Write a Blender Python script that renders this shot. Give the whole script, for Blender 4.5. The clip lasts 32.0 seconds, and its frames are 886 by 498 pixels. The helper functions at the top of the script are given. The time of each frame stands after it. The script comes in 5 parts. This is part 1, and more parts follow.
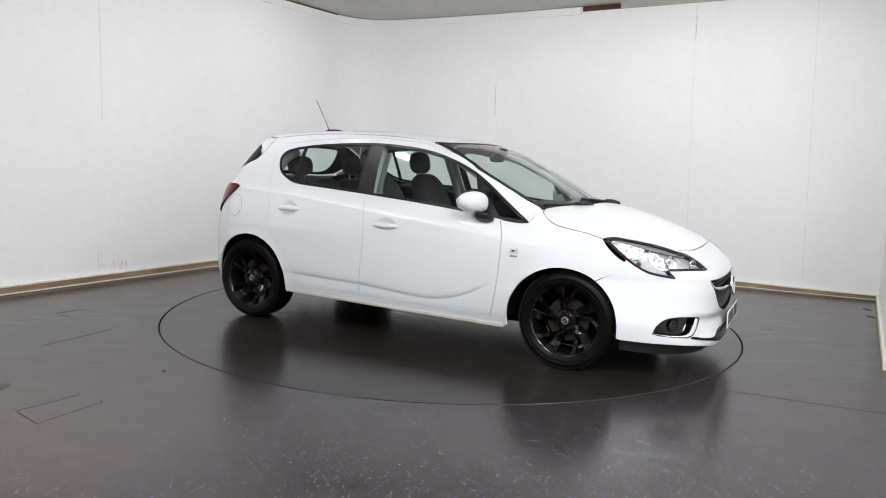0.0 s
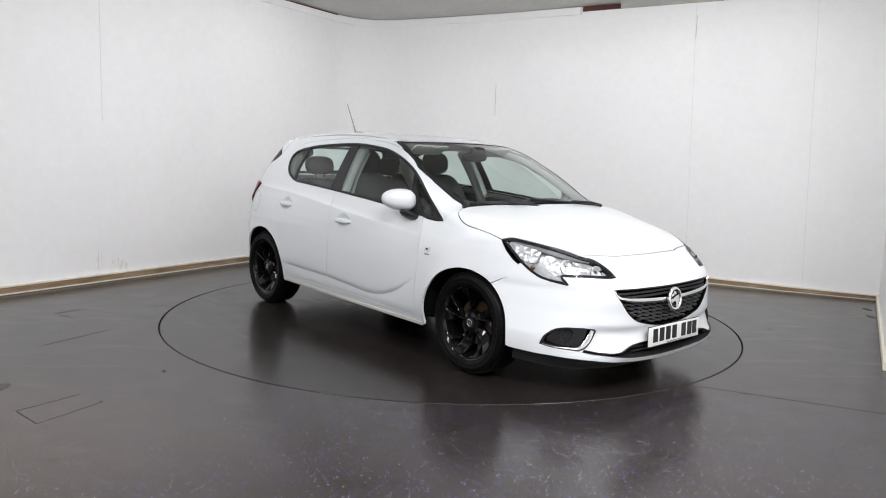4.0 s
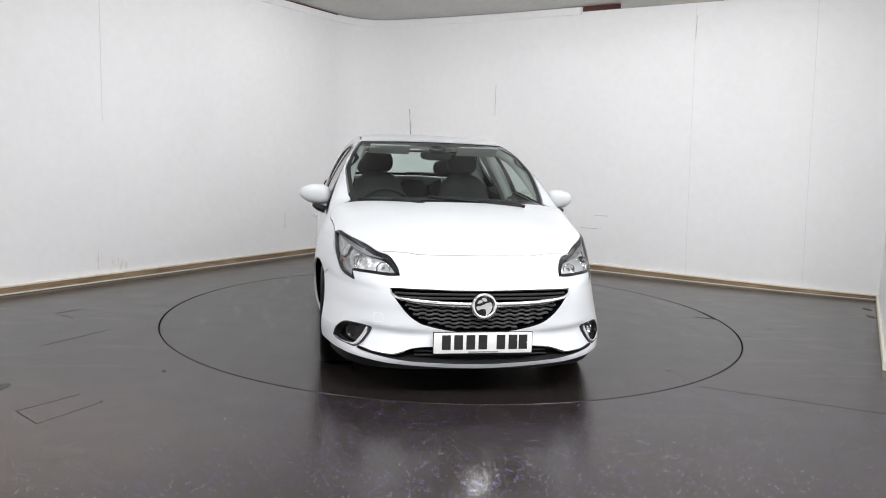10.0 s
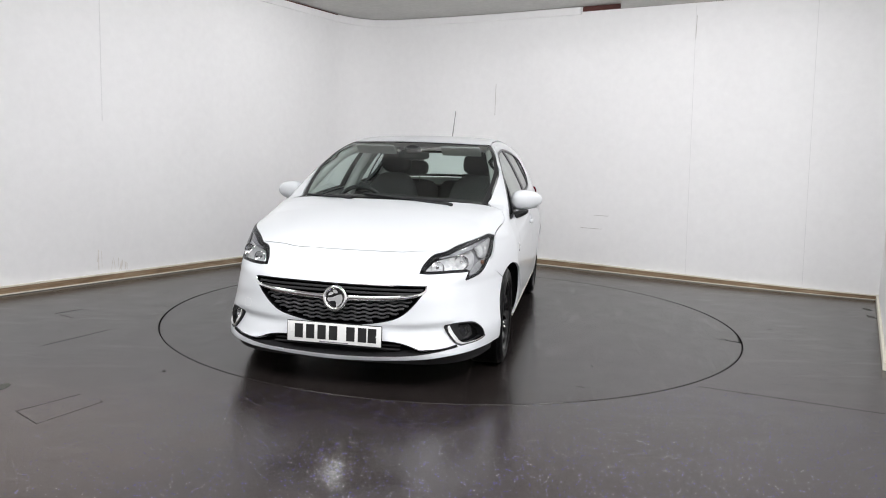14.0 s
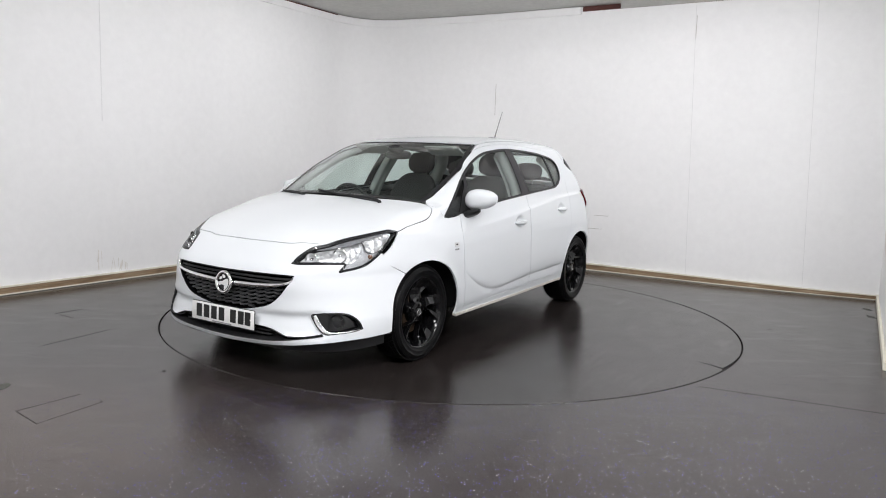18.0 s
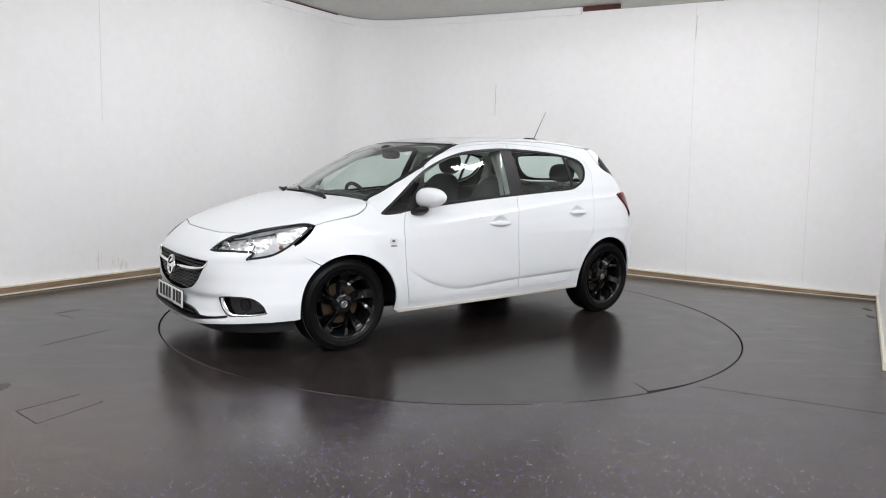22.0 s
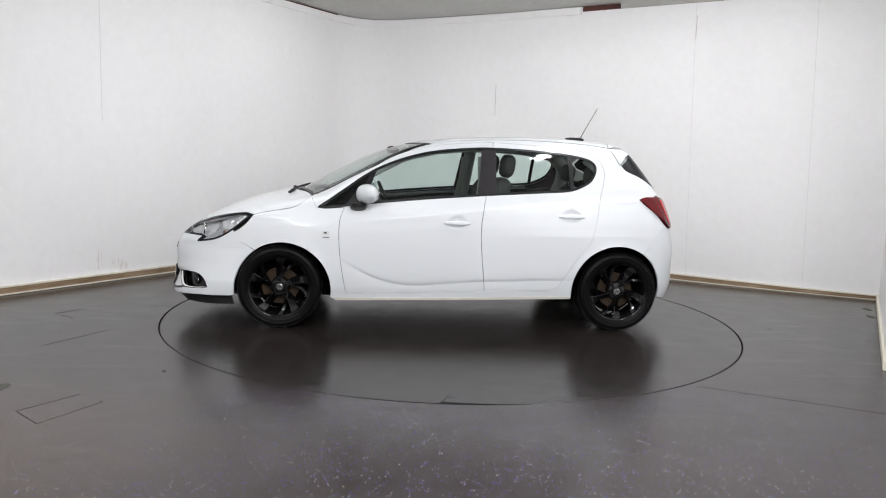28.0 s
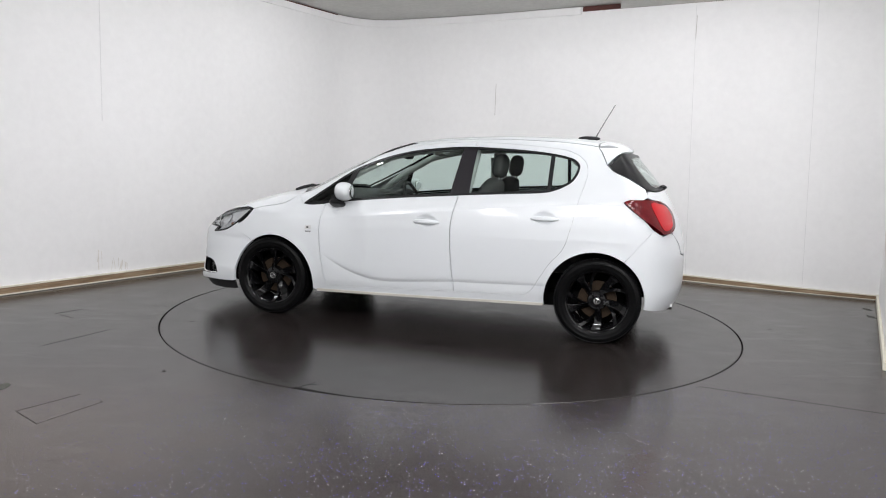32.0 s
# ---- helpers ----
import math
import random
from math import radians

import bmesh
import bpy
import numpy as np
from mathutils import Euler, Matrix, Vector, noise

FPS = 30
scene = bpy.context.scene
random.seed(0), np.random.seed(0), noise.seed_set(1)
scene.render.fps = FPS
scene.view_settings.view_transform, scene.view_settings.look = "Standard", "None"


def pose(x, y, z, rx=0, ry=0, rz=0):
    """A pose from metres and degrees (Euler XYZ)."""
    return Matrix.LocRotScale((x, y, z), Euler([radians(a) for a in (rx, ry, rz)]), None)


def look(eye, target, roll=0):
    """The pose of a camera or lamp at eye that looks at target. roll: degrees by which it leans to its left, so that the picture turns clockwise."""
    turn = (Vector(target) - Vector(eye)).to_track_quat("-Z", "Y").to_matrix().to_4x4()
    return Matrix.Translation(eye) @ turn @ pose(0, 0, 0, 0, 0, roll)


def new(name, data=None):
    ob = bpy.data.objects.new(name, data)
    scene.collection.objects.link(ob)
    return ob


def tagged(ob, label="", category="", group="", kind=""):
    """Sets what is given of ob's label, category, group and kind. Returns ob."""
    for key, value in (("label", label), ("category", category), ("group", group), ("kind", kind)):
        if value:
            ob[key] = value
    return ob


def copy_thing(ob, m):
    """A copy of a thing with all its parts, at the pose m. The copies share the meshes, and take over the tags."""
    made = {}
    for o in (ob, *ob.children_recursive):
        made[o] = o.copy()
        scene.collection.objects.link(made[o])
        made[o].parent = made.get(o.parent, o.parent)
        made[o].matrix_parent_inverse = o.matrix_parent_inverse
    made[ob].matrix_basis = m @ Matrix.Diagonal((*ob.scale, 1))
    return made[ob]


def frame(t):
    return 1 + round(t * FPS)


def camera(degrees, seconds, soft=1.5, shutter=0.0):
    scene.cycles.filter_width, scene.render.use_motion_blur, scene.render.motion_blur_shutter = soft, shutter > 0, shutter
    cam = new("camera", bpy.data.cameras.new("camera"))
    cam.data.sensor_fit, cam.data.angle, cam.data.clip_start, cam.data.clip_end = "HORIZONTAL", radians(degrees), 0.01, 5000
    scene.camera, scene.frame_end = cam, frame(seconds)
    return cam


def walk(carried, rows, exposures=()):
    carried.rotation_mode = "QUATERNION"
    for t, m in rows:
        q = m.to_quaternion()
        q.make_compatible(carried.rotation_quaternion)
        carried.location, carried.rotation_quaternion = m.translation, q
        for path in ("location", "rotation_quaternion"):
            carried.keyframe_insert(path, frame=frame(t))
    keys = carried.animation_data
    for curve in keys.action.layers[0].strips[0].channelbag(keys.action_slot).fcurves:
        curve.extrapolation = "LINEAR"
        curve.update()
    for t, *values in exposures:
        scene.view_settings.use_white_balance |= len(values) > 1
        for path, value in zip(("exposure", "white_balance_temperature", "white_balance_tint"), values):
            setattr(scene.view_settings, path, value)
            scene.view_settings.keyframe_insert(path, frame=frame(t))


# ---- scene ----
cam = camera(63.15, 32.0, soft=1.0)
EYE = (0.0, -5.822, 1.2526)
AIM = pose(*EYE, 82.901, 0, 0.739) @ pose(0, 0, 0, 0, 0, 1.8705)
walk(cam, [(0.0, AIM), (32.0, AIM)], exposures=[(0.0, 0.0), (32.0, 0.0)])

# ---------------------------------------------------------------- light
world = bpy.data.worlds.new("world")
world.use_nodes = True
world.node_tree.nodes["Background"].inputs[0].default_value = (0.9, 0.95, 1.0, 1)
world.node_tree.nodes["Background"].inputs[1].default_value = 0.0
scene.world = world
# ceiling lights out of view: place, length, width, watts; floods added to brighten the walls: place, target, watts
# the 0.30 by 0.14 panels follow window glints; the other five are added fill
LAMP_SPOTS = [(-1.90, -4.90, 1.20, 0.60, 84.0), (0.15, -4.30, 1.20, 0.60, 70.0), (1.60, -4.90, 1.20, 0.60, 90.0),
              (1.20, -0.95, 0.30, 0.14, 14.0), (1.90, -0.25, 0.30, 0.14, 14.0), (-1.65, -0.95, 0.30, 0.14, 15.0), (-2.60, -3.30, 0.50, 0.26, 28.0),
              (2.20, -3.40, 0.50, 0.26, 32.0)]
WALL_FILL_SPOTS = [((-1.75, -0.30, 2.86), (-3.4, 0.60, 1.2), 11.5), ((-1.15, 1.00, 2.88), (-2.1, 2.70, 1.2), 10.5), ((-0.15, 1.25, 2.88), (-0.45, 3.80, 1.1), 10.5),
               ((1.00, 0.85, 2.88), (1.45, 2.80, 1.2), 9.5), ((2.00, 0.10, 2.86), (2.90, 1.90, 1.2), 11.0), ((2.35, -0.70, 2.86), (3.85, 1.10, 1.2), 11.5)]
CEILING = 3.055


# ---------------------------------------------------------------- materials
def material(name, colour, rough=0.5, metal=0.0, coat=0.0, spec=0.5):
    m = bpy.data.materials.new(name)
    m.use_nodes = True
    b = m.node_tree.nodes["Principled BSDF"]
    b.inputs["Base Color"].default_value = (*colour, 1)
    b.inputs["Roughness"].default_value = rough
    b.inputs["Metallic"].default_value = metal
    b.inputs["Coat Weight"].default_value = coat
    b.inputs["Coat Roughness"].default_value = 0.03
    b.inputs["Specular IOR Level"].default_value = spec
    return m


def add(m, kind, **sockets):
    n = m.node_tree.nodes.new(kind)
    for k, v in sockets.items():
        n.inputs[k.replace("_", " ")].default_value = v
    return n


def join(m, a, b):
    m.node_tree.links.new(a, b)


def noise_of(m, scale, detail=4.0, rough=0.6, coords="Object", stretch=None):
    c = add(m, "ShaderNodeTexCoord")
    n = add(m, "ShaderNodeTexNoise", Scale=scale, Detail=detail, Roughness=rough)
    if stretch:
        mp = add(m, "ShaderNodeMapping", Scale=stretch)
        join(m, c.outputs[coords], mp.inputs["Vector"])
        join(m, mp.outputs[0], n.inputs["Vector"])
    else:
        join(m, c.outputs[coords], n.inputs["Vector"])
    return n.outputs["Fac"]


def ramp(m, fac, stops):
    r = add(m, "ShaderNodeValToRGB")
    e = r.color_ramp.elements
    while len(e) < len(stops):
        e.new(0.5)
    for el, (p, c) in zip(e, stops):
        el.position, el.color = p, (*c, 1) if len(c) == 3 else c
    join(m, fac, r.inputs[0])
    return r.outputs[0]


def grey(v):
    return (v, v, v)


def blend(m, fac, a, b, how="MIX"):
    n = m.node_tree.nodes.new("ShaderNodeMix")
    n.data_type, n.blend_type = "RGBA", how
    for s, v in ((n.inputs[0], fac), (n.inputs[6], a), (n.inputs[7], b)):
        if hasattr(v, "links") or hasattr(v, "is_linked"):
            join(m, v, s)
        else:
            s.default_value = (*v, 1) if isinstance(v, tuple) else v
    return n.outputs[2]


def bump(m, height, strength, distance):
    b = add(m, "ShaderNodeBump", Strength=strength, Distance=distance)
    join(m, height, b.inputs["Height"])
    join(m, b.outputs[0], m.node_tree.nodes["Principled BSDF"].inputs["Normal"])


def shader(m):
    return m.node_tree.nodes["Principled BSDF"]


def varied(name, colour, rough=0.5, amount=0.15, scale=6.0, fine=60.0, relief=0.0, **more):
    """A plain surface with stains at one scale and grain at another."""
    m = material(name, colour, rough, **more)
    big, small = noise_of(m, scale), noise_of(m, fine, 2.0)
    tone = blend(m, 0.45, big, small)
    lo, hi = tuple(c * (1 - amount) for c in colour), tuple(min(1, c * (1 + amount)) for c in colour)
    join(m, ramp(m, tone, [(0.32, lo), (0.68, hi)]), shader(m).inputs["Base Color"])
    join(m, ramp(m, tone, [(0.3, grey(max(0.02, rough - 0.07))), (0.7, grey(min(1, rough + 0.07)))]), shader(m).inputs["Roughness"])
    if relief:
        bump(m, small, 0.5, relief)
    return m


def window_glass(name, tint, gloss=1.0, rough=0.0):
    m = bpy.data.materials.new(name)
    m.use_nodes = True
    m.node_tree.nodes.remove(m.node_tree.nodes["Principled BSDF"])
    clear = add(m, "ShaderNodeBsdfTransparent", Color=(*tint, 1))
    shine = add(m, "ShaderNodeBsdfGlossy", Roughness=rough, Color=(gloss, gloss, gloss, 1))
    f = add(m, "ShaderNodeLayerWeight", Blend=0.5)
    steep = add(m, "ShaderNodeMath")
    steep.operation, steep.inputs[1].default_value = "POWER", 4.5
    join(m, f.outputs["Facing"], steep.inputs[0])
    f = add(m, "ShaderNodeMath")
    f.operation, f.inputs[1].default_value, f.inputs[2].default_value = "MULTIPLY_ADD", 0.85, 0.045
    join(m, steep.outputs[0], f.inputs[0])
    mix = add(m, "ShaderNodeMixShader")
    join(m, f.outputs[0], mix.inputs[0])
    join(m, clear.outputs[0], mix.inputs[1])
    join(m, shine.outputs[0], mix.inputs[2])
    join(m, mix.outputs[0], m.node_tree.nodes["Material Output"].inputs[0])
    return m


WHITE = material("white_paint", (0.700, 0.722, 0.742), 0.38, coat=0.6)
shader(WHITE).inputs["Coat Roughness"].default_value = 0.10
# near black for dark parts, and for shade put into gaps and openings
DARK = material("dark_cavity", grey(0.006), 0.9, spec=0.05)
TRIM = varied("black_trim", (0.017, 0.017, 0.018), 0.32, 0.25, 20, 300, spec=0.2)
PILLAR = varied("satin_black_film", (0.024, 0.022, 0.025), 0.34, 0.2, 8, 500, spec=0.22)
PLASTIC = varied("grained_black_plastic", (0.022, 0.022, 0.023), 0.55, 0.25, 15, 400, relief=0.0004, spec=0.25)
GLOSS = varied("gloss_black_alloy", (0.004, 0.004, 0.0045), 0.09, 0.3, 10, 200, spec=0.4)
RUBBER = varied("tyre_rubber", (0.0045, 0.0045, 0.0048), 0.36, 0.35, 12, 250, relief=0.0005, spec=0.10)
CHROME = material("chrome", grey(0.86), 0.07, metal=1.0)
SILVER = material("reflector", grey(0.78), 0.16, metal=1.0)
STEEL = varied("rusty_brake_disc", (0.034, 0.022, 0.013), 0.6, 0.4, 30, 200, metal=0.2, spec=0.2)
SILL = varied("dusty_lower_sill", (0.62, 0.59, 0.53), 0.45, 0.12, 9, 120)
FABRIC = varied("charcoal_seat_cloth", (0.055, 0.053, 0.054), 0.95, 0.35, 30, 900, relief=0.001)
DASH = varied("soft_grey_dashboard", (0.050, 0.050, 0.052), 0.75, 0.2, 10, 600, relief=0.0004)
LINING = varied("pale_headlining", (0.42, 0.42, 0.41), 0.95, 0.08, 8, 500)
GREYTRIM = varied("grey_pillar_trim", (0.48, 0.48, 0.47), 0.7, 0.1, 8, 400)
PANE = window_glass("tinted_window_glass", (0.84, 0.925, 0.895))
SCREEN = window_glass("windscreen_glass", (0.83, 0.91, 0.88))
LENS = window_glass("clear_lamp_lens", (0.90, 0.91, 0.92), 0.35)
RED = varied("red_lamp_lens", (0.12, 0.003, 0.006), 0.10, 0.3, 25, 90, coat=0.15, spec=0.25)
AMBER = material("amber_bulb", (0.20, 0.10, 0.06), 0.3)
# tint near black, standing in for the dark cabin behind this glass
DARKENED_PANE = window_glass("darkened_quarter_glass", (0.10, 0.11, 0.11))
BADGE = material("pale_silver_badge", grey(0.62), 0.3, metal=0.3)
ROD = material("grey_aerial_rod", grey(0.26), 0.4, metal=0.3)
PLATE = varied("white_plate", (0.78, 0.78, 0.76), 0.35, 0.05, 10, 200)
INK = material("black_ink", grey(0.012), 0.5)
HUBCAP = material("silver_emblem", grey(0.55), 0.25, metal=0.8)

# walls: matt white paint, faintly blotched, scuffed near the floor
WALL = varied("white_wall_paint", (0.87, 0.865, 0.865), 0.75, 0.03, 0.9, 14.0, relief=0.0006)
CONCRETE = varied("pale_concrete_soffit", (0.60, 0.595, 0.57), 0.85, 0.10, 1.3, 16.0, relief=0.004)
WOOD = material("raw_pine_skirting", (0.29, 0.195, 0.115), 0.7)
streak, smear = noise_of(WOOD, 5.0, 5, 0.65, stretch=(1, 1, 16)), noise_of(WOOD, 1.6, 4)
join(WOOD, ramp(WOOD, blend(WOOD, 0.45, streak, smear), [(0.30, (0.10, 0.062, 0.034)), (0.46, (0.24, 0.160, 0.092)), (0.60, (0.36, 0.260, 0.165)), (0.72, (0.56, 0.490, 0.390))]), shader(WOOD).inputs["Base Color"])
bump(WOOD, streak, 0.4, 0.001)
CREAM = varied("cream_painted_batten", (0.72, 0.68, 0.58), 0.6, 0.12, 5.0, 60.0)
REDWOOD = varied("dark_red_batten", (0.085, 0.022, 0.016), 0.7, 0.3, 5.0, 60.0)
GAP = material("open_joint", grey(0.004), 0.9)


def floor_paint(name, flecks, deep=1.0):
    m = material(name, (0.05, 0.045, 0.043), 0.24, spec=0.48)
    big, mid, fine = noise_of(m, 0.7, 5), noise_of(m, 5.0, 6), noise_of(m, 90.0, 3)
    base = ramp(m, blend(m, 0.5, big, mid), [(p, tuple(deep * v for v in q)) for p, q in ((0.30, (0.0205, 0.0162, 0.0152)), (0.70, (0.0295, 0.0240, 0.0226)))])
    c = add(m, "ShaderNodeTexCoord")
    v = add(m, "ShaderNodeTexVoronoi", Scale=86.0, Randomness=1.0)
    join(m, c.outputs["Object"], v.inputs["Vector"])
    sep = add(m, "ShaderNodeSeparateColor")
    join(m, v.outputs["Color"], sep.inputs[0])
    chip = ramp(m, v.outputs["Distance"], [(0.19, grey(1)), (0.23, grey(0))])
    pick = ramp(m, sep.outputs[0], [(1 - flecks, grey(0)), (1.001 - flecks, grey(1))])
    tint = ramp(m, sep.outputs[1], [(0.0, (0.06, 0.05, 0.50)), (0.50, (0.18, 0.16, 0.66)), (0.72, (0.44, 0.43, 0.66)), (1.0, (0.80, 0.79, 0.80))])
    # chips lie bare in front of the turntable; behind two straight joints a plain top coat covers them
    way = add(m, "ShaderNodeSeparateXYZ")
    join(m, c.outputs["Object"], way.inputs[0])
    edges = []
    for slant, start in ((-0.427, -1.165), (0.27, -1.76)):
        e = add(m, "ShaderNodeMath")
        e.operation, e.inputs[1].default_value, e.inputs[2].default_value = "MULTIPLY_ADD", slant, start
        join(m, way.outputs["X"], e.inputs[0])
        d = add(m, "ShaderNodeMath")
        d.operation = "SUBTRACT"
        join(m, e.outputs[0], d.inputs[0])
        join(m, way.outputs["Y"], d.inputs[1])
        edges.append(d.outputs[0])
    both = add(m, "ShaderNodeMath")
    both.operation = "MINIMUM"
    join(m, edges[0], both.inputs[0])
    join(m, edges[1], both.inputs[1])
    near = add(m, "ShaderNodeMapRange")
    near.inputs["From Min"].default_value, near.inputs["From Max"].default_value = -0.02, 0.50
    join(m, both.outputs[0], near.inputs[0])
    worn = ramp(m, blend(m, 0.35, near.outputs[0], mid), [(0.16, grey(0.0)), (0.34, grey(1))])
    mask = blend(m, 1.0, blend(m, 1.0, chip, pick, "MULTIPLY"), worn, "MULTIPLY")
    # brown dust trodden over the coating beside the hatch
    off = add(m, "ShaderNodeVectorMath")
    off.operation, off.inputs[1].default_value = "DISTANCE", (-2.15, -2.95, 0)
    join(m, c.outputs["Object"], off.inputs[0])
    reach = add(m, "ShaderNodeMapRange")
    reach.inputs["From Min"].default_value, reach.inputs["From Max"].default_value = 1.5, 0.2
    join(m, off.outputs["Value"], reach.inputs[0])
    dust = ramp(m, blend(m, 0.55, reach.outputs[0], noise_of(m, 2.6, 6, 0.7)), [(0.34, grey(0)), (0.66, grey(0.8))])
    mask = blend(m, 1.0, mask, ramp(m, dust, [(0.0, grey(1)), (0.8, grey(0.35))]), "MULTIPLY")
    base = blend(m, dust, base, tuple(deep * v for v in (0.052, 0.038, 0.032)))
    wet = noise_of(m, 1.7, 5, 0.65, stretch=(1.0, 5.0, 1.0))
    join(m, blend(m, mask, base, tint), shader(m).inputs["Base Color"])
    gloss = ramp(m, blend(m, 0.4, mid, fine), [(0.3, grey(0.19)), (0.7, grey(0.28))])
    gloss = blend(m, ramp(m, wet, [(0.33, grey(1.0)), (0.43, grey(0))]), gloss, grey(0.155))
    join(m, gloss, shader(m).inputs["Roughness"])
    bump(m, blend(m, 0.25, fine, mid), 0.06, 0.002)
    return m


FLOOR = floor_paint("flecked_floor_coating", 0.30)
DISC = floor_paint("turntable_coating", 0.0, 0.70)


# ---------------------------------------------------------------- small building kit
def finish(ob, mesh, mat, parent, label=""):
    if mat:
        mesh.materials.append(mat)
    if parent:
        ob.parent = parent
    if label:
        ob["label"] = label
    return ob


def part(name, bm, mat, parent=None, label="", smooth=False, angle=None):
    mesh = bpy.data.meshes.new(name)
    bm.normal_update()
    bm.to_mesh(mesh)
    bm.free()
    if smooth:
        mesh.shade_smooth()
        if angle:
            mesh.set_sharp_from_angle(angle=radians(angle))
    return finish(new(name, mesh), mesh, mat, parent, label)


def box(size, at=(0, 0, 0), bevel=0.0, bm=None, turn=None, segments=2):
    bm = bm or bmesh.new()
    m = Matrix.Translation(at) @ (turn or Matrix()) @ Matrix.Diagonal((*size, 1))
    vs = bmesh.ops.create_cube(bm, size=1, matrix=m)["verts"]
    if bevel:
        es = list({e for v in vs for e in v.link_edges})
        bmesh.ops.bevel(bm, geom=es, offset=bevel, segments=segments, affect="EDGES", profile=0.5)
    return bm


def rod(r, length, at=(0, 0, 0), axis="Z", n=20, r2=None, bm=None):
    bm = bm or bmesh.new()
    turn = {"Z": Matrix(), "X": Matrix.Rotation(radians(90), 4, "Y"), "Y": Matrix.Rotation(radians(-90), 4, "X")}[axis]
    bmesh.ops.create_cone(bm, cap_ends=True, segments=n, radius1=r, radius2=r if r2 is None else r2, depth=length, matrix=Matrix.Translation(at) @ turn)
    return bm


def lathe(profile, n=64, axis="Y"):
    """A ring turned from (radius, offset along the axis)."""
    bm = bmesh.new()
    rings = []
    for i in range(n):
        a = 2 * math.pi * i / n
        rings.append([bm.verts.new((r * math.cos(a), o, r * math.sin(a)) if axis == "Y" else (r * math.cos(a), r * math.sin(a), o)) for r, o in profile])
    for i in range(n):
        p, q = rings[i], rings[(i + 1) % n]
        for k in range(len(profile) - 1):
            bm.faces.new((p[k], p[k + 1], q[k + 1], q[k]))
    bmesh.ops.recalc_face_normals(bm, faces=bm.faces)
    return bm


def tube(points, r, n=8, closed=False):
    """A round bar along points; r is one radius or one for each point."""
    bm = bmesh.new()
    pts = [Vector(p) for p in points]
    k, rings, up = len(pts), [], None
    for i, p in enumerate(pts):
        a, b = (pts[i - 1], pts[(i + 1) % k]) if closed else (pts[max(i - 1, 0)], pts[min(i + 1, k - 1)])
        t = (b - a).normalized()
        up = (up or Vector((0.13, 0.21, 1)))
        s = t.cross(up).normalized()
        up = s.cross(t).normalized()
        rr = r[i] if isinstance(r, (list, tuple)) else r
        rings.append([bm.verts.new(p + rr * (math.cos(2 * math.pi * j / n) * s + math.sin(2 * math.pi * j / n) * up)) for j in range(n)])
    for i in range(k if closed else k - 1):
        p, q = rings[i], rings[(i + 1) % k]
        for j in range(n):
            bm.faces.new((p[j], p[(j + 1) % n], q[(j + 1) % n], q[j]))
    if not closed:
        bm.faces.new(rings[0][::-1])
        bm.faces.new(rings[-1])
    return bm


def extruded(outline, z0, z1, bm=None):
    """A prism over an outline of (x, y)."""
    bm = bm or bmesh.new()
    lo, hi = [bm.verts.new((x, y, z0)) for x, y in outline], [bm.verts.new((x, y, z1)) for x, y in outline]
    bm.faces.new(lo[::-1]), bm.faces.new(hi)
    for i in range(len(lo)):
        j = (i + 1) % len(lo)
        bm.faces.new((lo[i], lo[j], hi[j], hi[i]))
    return bm
# ---------------------------------------------------------------- the room
CORNER = Vector((-1.276, 4.17))
ALONG_LEFT, ALONG_BACK = Vector((-0.517, -0.856)), Vector((0.899, -0.437))
RADIUS = 0.62
TABLE_R = 2.235


BACK_END = 4.255


def back_wall(x):
    """The back wall's face in plan: nearly straight, hollowed a little towards the room."""
    return Vector((x, 3.5741 - 0.4775 * x - 0.066 * x * x + 0.0125 * x ** 3 + 0.027 * math.exp(-(x + 0.767) / 0.6)))


def back_out(x):
    d = back_wall(x + 0.01) - back_wall(x - 0.01)
    return Vector((-d.y, d.x)).normalized()


def bend(offset):
    """The plan line of the left and back walls with their rounded corner, moved into the wall by offset."""
    half = math.acos(ALONG_LEFT.dot(ALONG_BACK)) / 2
    reach = RADIUS / math.tan(half)
    mid = (ALONG_LEFT + ALONG_BACK).normalized()
    centre = CORNER + mid * (RADIUS / math.sin(half))
    a, b = CORNER + ALONG_LEFT * reach, CORNER + ALONG_BACK * reach
    u, v = (a - centre), (b - centre)
    span = u.angle_signed(v)
    arc = []
    for i in range(17):
        w = u.copy()
        w.rotate(Matrix.Rotation(-span * i / 16, 2))
        arc.append(centre + w * (1 + offset / RADIUS))
    nl = (a - centre).normalized()
    back = [arc[-1]] + [back_wall(x) + back_out(x) * offset for x in np.linspace(b.x + 0.3, BACK_END, 16)]
    return [CORNER + ALONG_LEFT * 8.0 + nl * offset, a + nl * offset], arc, back


def wall_run(name, inner, outer, z0, z1, mat, label, kind="structure"):
    bm = extruded([tuple(p) for p in inner] + [tuple(p) for p in outer[::-1]], z0, z1)
    bmesh.ops.recalc_face_normals(bm, faces=bm.faces)
    return tagged(part(name, bm, mat, smooth=len(inner) > 4, angle=35), label, kind=kind)


